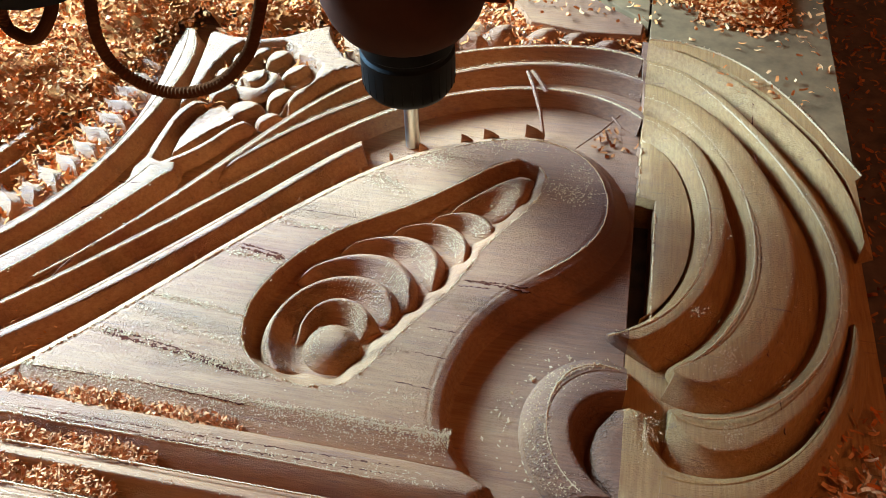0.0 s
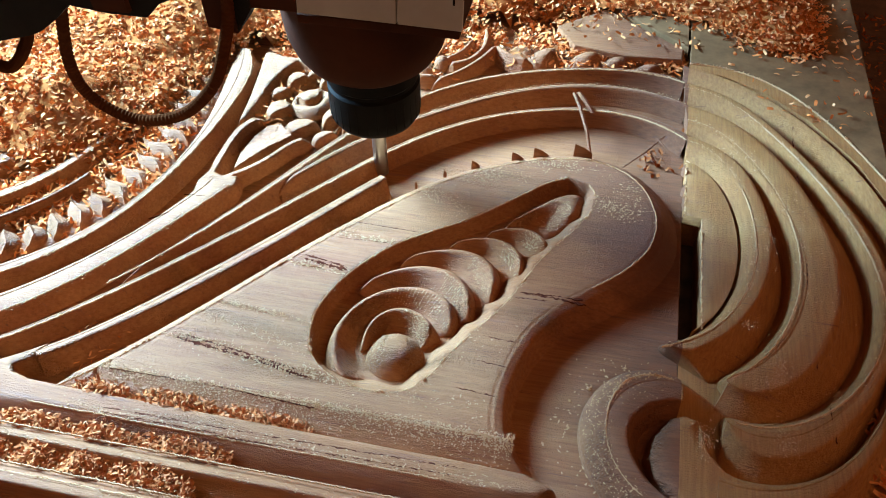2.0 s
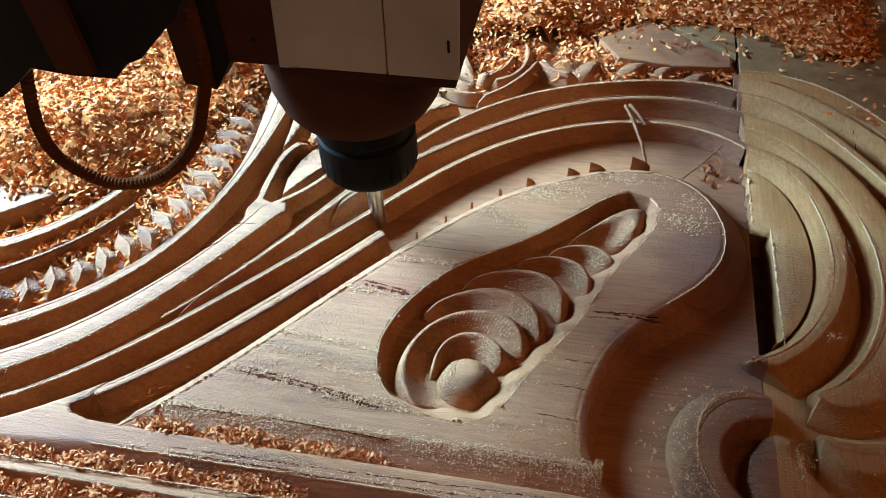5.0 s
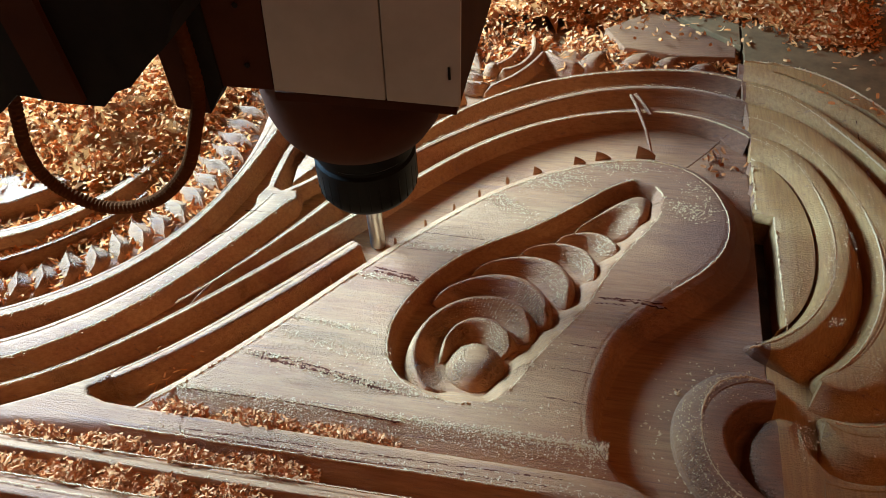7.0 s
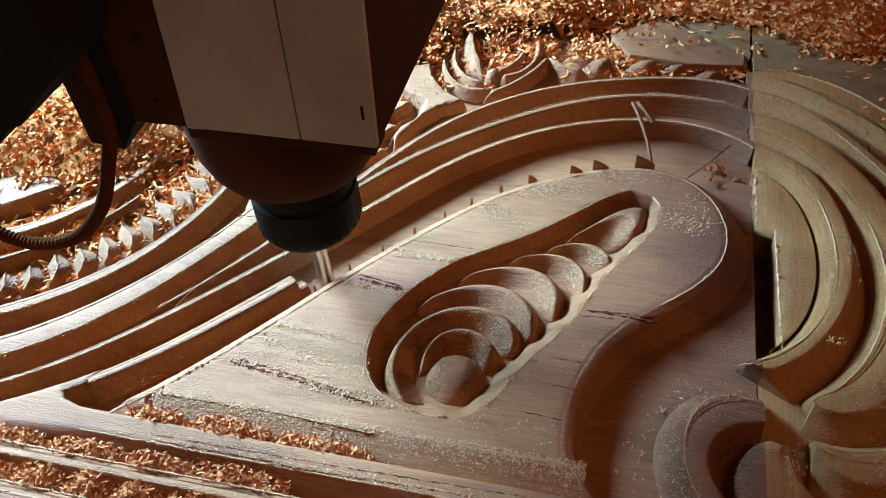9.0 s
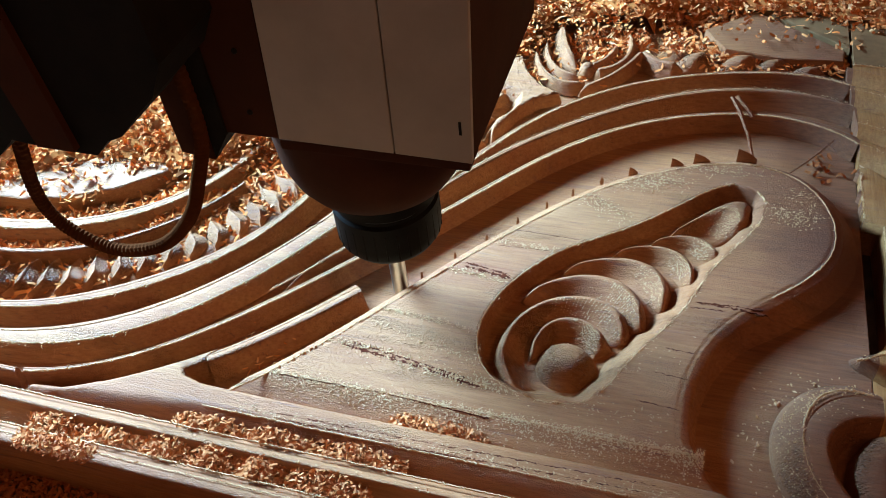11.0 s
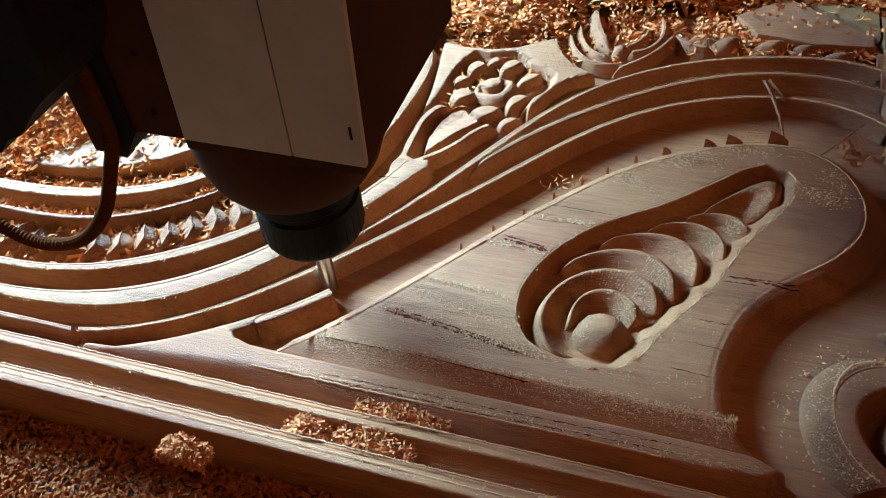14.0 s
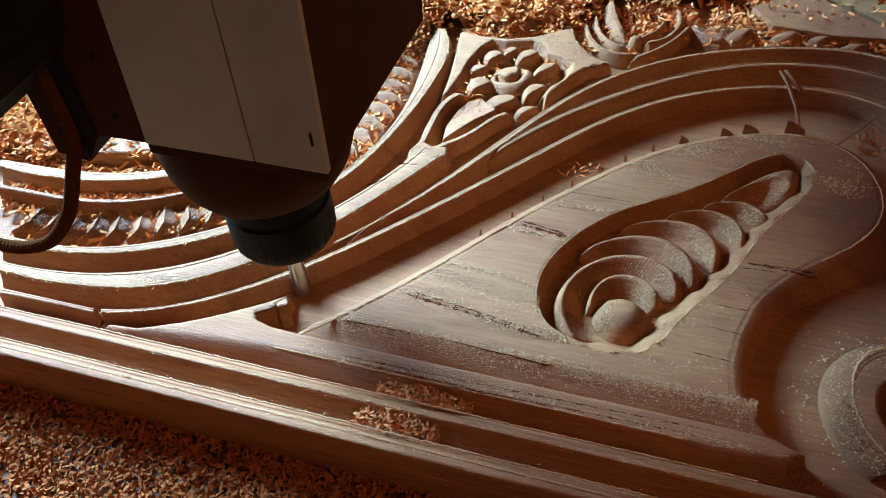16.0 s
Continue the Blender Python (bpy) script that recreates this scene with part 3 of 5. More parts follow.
def stroke(gx, gy, pts, left, right, top=-0.8, floor=-11.0, ends=(0.0, 0.0), flat=1.2, power=1.3):
    """Height of a carved rib along a curve: level for flat mm, then falling over left and right mm; ends sink to points."""
    d, u = near_line(gx, gy, pts)
    thin = np.ones(gx.shape)
    if ends[0]:
        thin = np.minimum(thin, np.clip(u / ends[0], 0.02, 1) ** 0.6)
    if ends[1]:
        thin = np.minimum(thin, np.clip((1 - u) / ends[1], 0.02, 1) ** 0.6)
    fall = np.clip((np.abs(d) - flat * thin) / (np.where(d > 0, right, left) * thin), 0, 1)
    crest = floor + (top - floor) * (0.35 + 0.65 * thin)
    return crest - (crest - floor) * fall ** power


def petal(gx, gy, x, y, rx, ry, turn=0.0, top=-0.6, fold=4.5, at=0.12):
    """A cupped petal: a dome cut by a curved crest, its side away from the window lower."""
    c, q = math.cos(turn), math.sin(turn)
    u, v = ((gx - x) * c + (gy - y) * q) / rx, (-(gx - x) * q + (gy - y) * c) / ry
    r = np.hypot(u, v)
    rx, ry = rx * 1.1, ry * 1.1
    r = r / 1.1
    z = -11.5 + (top + 11.5) * np.clip(1 - r ** 4.0, 0, 1) ** 0.6
    across = ((gx - x) * 0.80 - (gy - y) * 0.60) / (0.8 * rx + 0.6 * ry) * 1.4 + 0.35 * v * v - at
    return np.where(r < 1, z - 1.25 * fold * np.clip(across / 0.24, 0, 1) ** 1.2, -12.0)


def worn(z, gx, gy, much=0.18):
    """Small unevenness of hand-sized cutter steps."""
    ripple = np.array([noise.noise(Vector((x / 2.6, y / 2.6, 1.7))) for x, y in zip(gx.ravel(), gy.ravel())]).reshape(gx.shape)
    return z + much * ripple


def rosette():
    """The rosette in its cove: frame, leaf pod with its two walls, ring of petals, rolled bud."""
    xs, ys = np.arange(-247, -131, 0.55), np.arange(300, 469, 0.55)
    gx, gy = np.meshgrid(xs, ys)
    frame_line = np.array([(-244, 444), (-242, 447), (-228, 443), (-209, 443.5), (-193, 449), (-169, 466), (-165, 456), (-160, 446), (-150, 434), (-137, 427), (-151, 418), (-160, 405), (-165, 390), (-169, 380), (-171, 386),
                           (-169, 395), (-163, 402), (-160, 413), (-161, 423), (-169, 428), (-179, 431), (-182, 439), (-192, 444), (-209, 439), (-219, 439.5), (-224, 430), (-228, 413), (-229, 392), (-231, 373), (-234, 371), (-236, 394), (-240, 420)], float)
    cove = np.array([(-231, 373), (-229, 392), (-228, 413), (-224, 430), (-219, 439.5), (-209, 439), (-192, 444), (-182, 439), (-179, 431), (-169, 428), (-161, 423), (-160, 413), (-163, 402), (-169, 395), (-171, 386), (-184, 360), (-215, 320), (-230, 330)], float)
    d = signed(gx, gy, frame_line)
    inner = signed(gx, gy, cove) > 0
    rag = np.array([noise.noise(Vector((x / 3.0, y / 3.0, 8.0))) for x, y in zip(gx.ravel(), gy.ravel())]).reshape(gx.shape)
    face = -0.5 - 1.1 * (1 - np.clip(d / 2.2, 0, 1)) ** 2 - 0.7 * np.clip((gx + 195) / 25, 0, 1) * np.clip(rag + 0.1 - d / 30, 0, 1)
    z = np.where(d > 0, face, -1.6 - 9.6 * np.clip(-d / np.where(inner, 8.5, 2.2), 0, 1) ** np.where(inner, 0.75, 0.9))
    z = np.maximum(z, -11.2)
    joint = signed(gx, gy, np.array([(-236, 313), (-232, 325), (-228.5, 322), (-223, 319.5), (-215, 321), (-213, 314), (-224, 300), (-234, 300)], float))
    z = np.maximum(z, np.where(joint > 0, -0.4 - 0.6 * (1 - np.clip(joint / 1.5, 0, 1)) ** 2, -1.0 - 10.0 * np.clip(-joint / 2.2, 0, 1) ** 0.8))
    # the two walls of the pod and the pod itself
    z = np.maximum(z, stroke(gx, gy, [(-231, 316), (-231.5, 332), (-232.5, 350), (-230, 370), (-219.5, 379)], 2.4, 6.5, -0.7, ends=(0, 0.12), flat=1.8, power=0.8))
    z = np.maximum(z, stroke(gx, gy, [(-224, 318), (-211, 328), (-200, 345), (-193, 361), (-184, 362.5)], 3.2, 3.0, -0.9, ends=(0, 0.10), flat=1.3, power=0.9))
    pod = signed(gx, gy, np.array([(-221, 324), (-224, 345), (-222, 362), (-217, 374), (-209, 378), (-201, 371), (-194, 363), (-197, 353), (-206, 340), (-214, 329)], float))
    crest, _ = near_line(gx, gy, [(-220.5, 325), (-215, 336), (-208, 350), (-200, 358), (-195.5, 364)])
    body = np.where(crest < 0, -0.6 + 0.30 * np.clip(crest, -14, 0) - 0.9 * np.clip(rag, 0, 1), -0.6 - 9.0 * np.clip(crest / 8.0, 0, 1) ** 0.85)
    z = np.maximum(z, np.where(pod > 0, np.minimum(body, -11 + 11 * np.clip(pod / 2.5, 0, 1) ** 0.5), -12))
    for args in ((-220, 407, 7, 8, 0.2, -2.5, 4), (-213, 422, 8, 10.5, 0.5, -1.2, 5), (-204, 430, 6, 9, 0.0, -1.6, 4), (-191, 427.5, 8.5, 10, -0.3, -0.9, 5, 0.2), (-174.5, 414, 9, 11.5, -0.6, -0.9, 5, 0.0),
                 (-176.5, 389, 9.5, 11, 0.3, -1.0, 5.5, 0.0), (-178, 369, 8.5, 6.5, 0.6, -2.5, 4), (-193.5, 374, 12.5, 9, 0.1, -0.4, 5, 0.25), (-214, 388.5, 9.0, 11, 0.2, -0.6, 4.5, 0.3)):
        z = np.maximum(z, petal(gx, gy, *args))
    # the rolled bud
    u, v = (gx + 195.5) / 15.8, (gy - 401.0) / 16.6
    r = np.hypot(u, v)
    bud = -11.0 + 12.0 * np.sqrt(np.clip(1 - r ** 2.8, 0, 1))
    px_, py_ = gx + 199.5, gy - 405.5
    rad, ang = np.hypot(px_ / 7.6, py_ / 9.0), np.arctan2(py_, px_)
    lip = np.clip((np.cos(ang + 0.75) + 0.35) / 0.5, 0, 1)
    bud -= 4.6 * lip * np.where(rad > 1, np.exp(-((rad - 1) / 0.42) ** 2), np.exp(-((rad - 1) / 0.10) ** 2))
    bud -= 2.6 * np.exp(-((np.hypot((px_ - 6.5) / 3.2, (py_ + 6.5) / 5.0)) ** 2)) + 0.8 * (rad < 1)
    z = np.where(r < 1.0, np.maximum(np.where(r < 0.97, bud, -11), z * (r > 0.9) - 12 * (r <= 0.9)), z)
    grid_sheet("rosette", xs, ys, worn(z, gx, gy), z > -10.9, WOOD, panel, "carved rosette with cupped petals, a leaf pod and a coved border")


rosette()


def acanthus():
    """The curled acanthus leaf above the arch: swept blades round a small ball, and a pointed tail."""
    xs, ys = np.arange(-170, -62, 0.55), np.arange(424, 524, 0.55)
    gx, gy = np.meshgrid(xs, ys)
    z = np.full(gx.shape, -12.0)
    for pts, left, right, top, ends, flat in (
            ([(-163, 482), (-159, 462), (-148, 444), (-134, 438), (-120, 444)], 4.0, 3.0, -1.4, (0.2, 0.12), 0.8),
            ([(-158, 497), (-155, 474), (-146, 456), (-133, 449), (-124, 452)], 3.5, 4.0, -2.0, (0.25, 0.15), 0.7),
            ([(-151, 514), (-147, 494), (-141, 474), (-131, 461)], 4.5, 7.0, -0.4, (0.2, 0.2), 1.6),
            ([(-120, 456), (-109, 459), (-99, 472), (-98, 492), (-104, 512)], 3.0, 6.0, -0.8, (0.06, 0.25), 1.0),
            ([(-124, 462), (-113, 470), (-108, 482), (-110, 497)], 3.0, 4.0, -1.6, (0.1, 0.3), 0.8),
            ([(-126, 434), (-110, 446), (-97, 463), (-90, 490)], 7.5, 3.0, -0.8, (0.1, 0.15), 0.9),
            ([(-92, 486), (-86, 476), (-76, 471), (-64, 473)], 4.0, 6.0, -1.6, (0.1, 0.2), 1.2)):
        z = np.maximum(z, stroke(gx, gy, pts, left, right, top, -11.5, ends, flat, 0.95))
    r = np.hypot((gx + 124.5) / 6.2, (gy - 460.5) / 6.2)
    z = np.maximum(z, np.where(r < 1, -11.5 + 12.0 * np.sqrt(np.clip(1 - r ** 2.4, 0, 1)), -12))
    grid_sheet("acanthus_leaf", xs, ys, worn(z, gx, gy), z > -11.4, WOOD, panel, "curled acanthus leaf half buried in shavings")


acanthus()
for line, wide in (([(-222, 470), (-208, 467), (-195, 472), (-186, 484), (-179, 506)], 3.0), ([(-226, 486), (-212, 482), (-200, 488), (-192, 504)], 3.0)):
    ridge("far_moulding", [(x - 1.5, y + wide) for x, y in line], line, WOOD, panel, za=0.5, zb=3.5, wn=4.0, flat=0.4)
for x, y, rx, ry, turn in ((-55.4, 484.5, 17, 10, 0.4), (-26.7, 486, 18, 9.5, 0.3), (-7.2, 484.3, 15, 8, 0.15), (14.1, 479, 15, 8, 0)):
    dome("leaf_lump", x, y, rx, ry, 10.5, floor=-11.5, turn=turn, fold=0.75)


def garland():
    """Bent leaves in a row between two mouldings: a sharp lit crest, a long shaded back."""
    base = spline(CURVES["m3_far"], 400)
    tang = np.gradient(base, axis=0)
    tang /= np.hypot(*tang.T)[:, None]
    nrm = np.stack([-tang[:, 1], tang[:, 0]], 1)
    nrm *= -np.sign(nrm[200] @ np.array([1.0, -1.0]))
    length = np.hypot(*np.diff(base, axis=0).T).sum()
    step = 400 / length
    count = int(length / 14.6)
    for k in range(count):
        i0 = int((6 + k * 14.6) * step)
        rows = []
        big = 1.0 + 0.08 * math.sin(k * 2.3)
        for u in np.linspace(0, 1, 18):
            i = min(399, int(i0 + (u * 10.5 + 2.0 * math.sin((u - 0.05) * 2 * math.pi)) * step))
            p = base[i] + nrm[i] * (3.0 + 26.0 * u * big)
            side = tang[i]
            w = math.sin(math.pi * (0.03 + 0.94 * u)) ** 1.25
            crest = -0.6 - 3.0 * (1 - math.sin(math.pi * (0.1 + 0.8 * u)) ** 0.7)
            row = []
            for off, z in ((-6.6 * w - 0.4, -12.0), (-6.2 * w - 0.2, crest - 4.6), (-4.2 * w, crest - 2.9), (-2.0 * w, crest - 1.3), (0.0, crest), (0.02, crest), (0.6 * w, crest - 0.8), (2.0 * w, crest - 1.8), (4.2 * w, crest - 3.2), (6.2 * w, crest - 5.0), (7.2 * w + 0.4, -12.0)):
                q = p + side * off
                row.append((q[0], q[1], z))
            rows.append(row)
        verts, faces = loft(np.array(rows))
        leaf = mesh_object("garland_leaf", verts, faces, WOOD, panel)
        leaf.data.set_sharp_from_angle(angle=radians(38))
    bed = np.stack([np.column_stack([base + nrm * off, np.full(400, z)]) for off, z in ((1.5, -12.0), (2.0, -7.0), (14.0, -6.2), (27.0, -7.0), (27.5, -12.0))], 1)
    verts, faces = loft(bed[::2])
    mesh_object("garland_ground", verts, faces, WOOD, panel)


garland()

# ribs of the great scroll on the pale block
for a, b, za, flat, nose, foot in (("s1a", "s1c", -10.5, 0.42, 7, "s2a"), ("s2a", "s2c", -10.5, 0.66, 9, "s3a"), ("s3a", "s3c", -10.5, 0.42, 12, "s4lo_a"), ("s4a", "s4b", -10.5, 0.1, 0, None), ("s4lo_a", "s4lo_c", -4.0, 0.75, 0, None)):
    ridge("scroll_rib", a, b, PALE, panel, za=za, wn=8.5, wf=0.8, flat=flat, nose=nose, n=200, foot=foot)
ridge("volute_rib", "va", "vc", WOOD, panel, za=-8.5, wn=6.0, wf=1.0, flat=0.5)


def volute_eye():
    """The rounded start of the lowest rib, inside the volute."""
    outline = np.array([(48, 205), (46, 211), (40, 212.5), (34, 210), (27.5, 199.5), (25.5, 189), (28, 179), (33, 171), (42, 160), (64, 160), (66, 184), (57, 187.5), (51, 195)], float)
    xs, ys = np.arange(20, 68, 0.7), np.arange(156, 217, 0.7)
    gx, gy = np.meshgrid(xs, ys)
    d = signed(gx, gy, outline)
    roll = np.where(gx < 46, 8.0, 2.5)
    z = np.where(d > 0, -1.0 - 3.5 * (1 - np.clip(d / roll, 0, 1)) ** 2, -4.5 + (FLOOR + 4.0) * np.clip(-d / 2.5, 0, 1) ** 0.8)
    grid_sheet("volute_eye", xs, ys, z, d > -3.5, WOOD, panel, "rounded furry end of the lowest rib")


volute_eye()


def scroll_ground():
    s1 = spline(CURVES["s1a"], 60)[::-1]
    rows = []
    for y in np.linspace(262, 388, 64):
        inner = float(np.interp(y, s1[:, 1], s1[:, 0])) + 1.5
        left = min(inner - 1.0, (47.0 if y < 344 else SEAM) + (3.4 if y > 344 else 0.9) * noise.noise(Vector((y / 4.5, 0, 5))) + (2.0 if 344 < y < 348 else 0.0))
        rows.append([(left, y, FLOOR - 0.5), (left, y, -5.6), (left + 0.5, y, -5.0), (left * 0.5 + inner * 0.5, y, -4.8), (inner, y, -5.2)])
    verts, faces = loft(np.array(rows))
    mesh_object("inner_shelf", verts, faces, PALE, panel, "rough pale shelf with a broken edge")
    out = spline(CURVES["s_out"], 30)
    far = [tuple(p) for p in out]
    plate("outer_ground", [(SEAM, 478)] + far + [(149.5, 372), (149.6, 334), (148.6, 340), (145, 371), (133, 402), (108, 439), (82, 463), (60, 475)], -1.0, FLOOR, lean=0)
    plate("back_board", [tuple(p) for p in out + np.array((0.6, 1.0))] + [(149.5, 382), (149.5, 800), (SEAM, 800)], -0.5, FLOOR, "flat dusty board left uncarved", 0, BOARD)
    plate("back_flat", [(-21, 545), (34, 502), (33, 490), (-2, 488), (-39, 494), (-53, 517)], -1.5, FLOOR)
    plate("back_flat", [(-19, 549), (SEAM - 0.5, 504), (SEAM - 0.5, 800), (-70, 800), (-27, 566)], -0.8, FLOOR, mat=BOARD)


scroll_ground()

# ---- the strip still to be milled: thin slices, each lowered into the recess as the cutter takes it ----
SLICES = []


def strip():
    n = 240
    a, b = spline(CURVES["strip_far"], n), spline(CURVES["strip_near"], n)
    keep = [i for i in range(n) if a[i][1] > 186]
    a = a[keep]
    b = np.array([b[np.argmin(np.hypot(*(b - p).T))] for p in a])
    m = len(a)
    tang = np.gradient(a, axis=0)
    tang /= np.hypot(*tang.T)[:, None]
    nrm = np.stack([-tang[:, 1], tang[:, 0]], 1)
    nrm *= np.sign(((a - b) * nrm).sum(1).mean())
    rows = []
    for p, off, z in ((a, 2.0, FLOOR - 1), (a, 1.2, -7), (a, 0.3, -2.6), (a, 0.0, -2.2), (a * 0.75 + b * 0.25, 0, -1.0), (a * 0.5 + b * 0.5, 0, -0.1), (a * 0.46 + b * 0.54, 0, -0.5), (a * 0.42 + b * 0.58, 0, 0.0), (b, 0, 0.0), (b, -0.8, -1.0), (b, -1.8, -4.5), (b, -3.4, -8.5), (b, -5.5, FLOOR - 1)):
        q = p + nrm * off
        rows.append(np.concatenate([q, np.full((m, 1), float(z))], 1))
    sec = np.stack(rows, 1)
    width = 4
    for i in range(0, m - 1, width):
        verts, faces = loft(sec[i:min(i + width + 1, m)])
        ob = mesh_object("waste_slice", verts, faces, WOOD, panel)
        SLICES.append((ob, float(a[min(i + width, m - 1)][1])))


strip()

# ---- spindle ----
TIPS = [
    (0.0, -91.1, 369.8),
    (0.25, -90.8, 370.1),
    (0.5, -111.1, 370.3),
    (0.75, -130.0, 366.9),
    (1.0, -129.5, 363.4),
    (1.25, -111.9, 357.6),
    (1.5, -111.1, 351.9),
    (1.75, -130.9, 351.9),
    (2.0, -137.5, 351.8),
    (2.25, -124.2, 348.8),
    (2.5, -119.7, 345.8),
    (2.75, -132.9, 343.5),
    (3.0, -142.1, 341.2),
    (3.25, -134.3, 338.7),
    (3.5, -125.1, 336.1),
    (3.75, -136.4, 333.6),
    (4.0, -154.0, 331.0),
    (4.25, -152.6, 328.5),
    (4.5, -140.1, 326.0),
    (4.75, -143.8, 323.4),
    (5.0, -162.5, 320.9),
    (5.25, -168.8, 318.3),
    (5.5, -156.8, 315.8),
    (5.75, -147.7, 312.7),
    (6.0, -158.7, 309.6),
    (6.25, -175.3, 307.9),
    (6.5, -170.9, 306.1),
    (6.75, -156.1, 300.7),
    (7.0, -161.6, 295.3),
    (7.25, -181.7, 293.7),
    (7.5, -183.3, 292.1),
    (7.75, -168.2, 288.8),
    (8.0, -168.7, 285.4),
    (8.25, -187.3, 284.0),
    (8.5, -194.2, 282.6),
    (8.75, -181.7, 276.9),
    (9.0, -176.3, 271.1),
    (9.25, -188.9, 270.0),
    (9.5, -199.6, 268.9),
    (9.75, -190.7, 266.2),
    (10.0, -178.6, 263.4),
    (10.25, -186.6, 260.7),
    (10.5, -202.8, 258.0),
    (10.75, -201.0, 255.2),
    (11.0, -186.5, 252.5),
    (11.25, -187.0, 249.8),
    (11.5, -203.8, 247.1),
    (11.75, -209.9, 244.3),
    (12.0, -196.9, 241.6),
    (12.25, -197.3, 240.2),
    (12.5, -218.3, 238.8),
    (12.75, -229.0, 235.9),
    (13.0, -218.8, 233.1),
    (13.25, -208.1, 229.9),
    (13.5, -217.3, 226.7),
    (13.75, -236.1, 223.8),
    (14.0, -237.4, 221.0),
    (14.25, -222.4, 216.8),
    (14.5, -221.6, 212.7),
    (14.75, -240.7, 210.8),
    (15.0, -249.8, 208.9),
    (15.25, -238.1, 206.1),
    (15.5, -231.6, 203.2),
    (15.75, -244.1, 202.7),
    (16.0, -256.6, 202.2),
]
spindle = new("milling_spindle", None)
tagged(spindle, "milling spindle in a grey sheet-metal cover with a black collet nut", "milling spindle")
part("cutter", lathe([(2.6, 0), (4.1, 0.8), (4.1, 50)], 32), STEEL, spindle, "bright steel end mill", smooth=True)
part("collet_nut", lathe([(14, 42), (19, 42.4), (22.5, 44), (24.6, 47.5), (25, 52), (25, 67), (23.8, 68.5), (23.8, 70.5), (25.2, 72), (25.2, 86)], 72), BLACK, spindle, "black notched collet nut", smooth=True)
part("motor", lathe([(24, 80), (29, 81), (34, 85), (38.5, 92), (41.5, 101), (42.6, 112), (42.6, 180)], 72), MOTOR, spindle, "dark brown rounded motor casing", smooth=True)
part("cover_front", prism([(-18, 130.5), (28, 130.0), (38, 460), (4, 460)], -45, -42, 0.4), COVER, spindle, "grey sheet-metal cover panel")
part("cover_front", prism([(28.5, 130.0), (57.5, 129.5), (70, 460), (38.5, 460)], -45, -42, 0.4), COVER, spindle, "grey sheet-metal cover panel")
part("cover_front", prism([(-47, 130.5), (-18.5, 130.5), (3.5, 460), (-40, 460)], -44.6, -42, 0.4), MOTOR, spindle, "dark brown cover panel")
# Side of the grey cover, coloured dark to stand in for shade.
part("cover_side", prism([(54.5, 129.5), (57.4, 129.5), (69.8, 460), (66.8, 460)], -41.8, 62, 0.4), MOTOR, spindle, "side of the sheet-metal cover, its shade put into the colour")
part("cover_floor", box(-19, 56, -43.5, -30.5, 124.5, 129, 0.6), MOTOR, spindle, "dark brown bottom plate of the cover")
part("mounting_plate", box(-40, 50, -30, 55, 124, 132, 0.6), DARK, spindle, "dark mounting plate")
for x, z in ((-26, 168), (-27, 142), (-58, 128)):
    bm = lathe([(1.1, 0), (1.1, 0.5), (0.8, 0.8)], 16)
    bmesh.ops.transform(bm, matrix=pose(x * MM, -45 * MM, z * MM, 90), verts=bm.verts[:])
    part("screw", bm, DARK, spindle)
part("slot_mark", box(53.6, 54.6, -45.3, -44.9, 142, 147.5, 0.1), DARK, spindle)
part("carriage", prism([(-230, 118), (-150, 122), (-132, 127), (-125, 130), (-115, 137), (-106, 145), (-88, 143), (-70, 143), (-63, 150), (-56, 153), (-44, 165), (-37, 171), (-30, 184), (-40, 460), (-230, 460)], -80, -30), DARK, spindle, "black steel carriage")
# Out-of-view block, added to keep window light off the panel's right.
part("unseen_shade_block", box(-120, 155, 132, 420, 158, 480, 3), DARK, spindle, "unseen black block behind the spindle, added to shade the panel")
part("bracket", prism([(-63, 119), (-48.5, 117), (-46, 460), (-72, 460)], -46, -40.5), MOTOR, spindle, "brown steel bracket plate")
part("bracket_side", prism([(-48, 118), (-40, 130), (-40, 460), (-46, 460)], -46, -30), DARK, spindle)
part("carriage_rib", prism([(-92, 146), (-76, 146), (-96, 460), (-118, 460)], -83, -80.2), MOTOR, spindle)
for k in range(30):
    a = 2 * math.pi * k / 30
    bm = box(-0.5, 0.5, -0.45, 0.45, 48, 63, 0.15)
    bmesh.ops.transform(bm, matrix=pose(24.6 * MM * math.cos(a), 24.6 * MM * math.sin(a), 0, 0, 0, math.degrees(a)), verts=bm.verts[:])
    part("nut_rib", bm, BLACK, spindle)


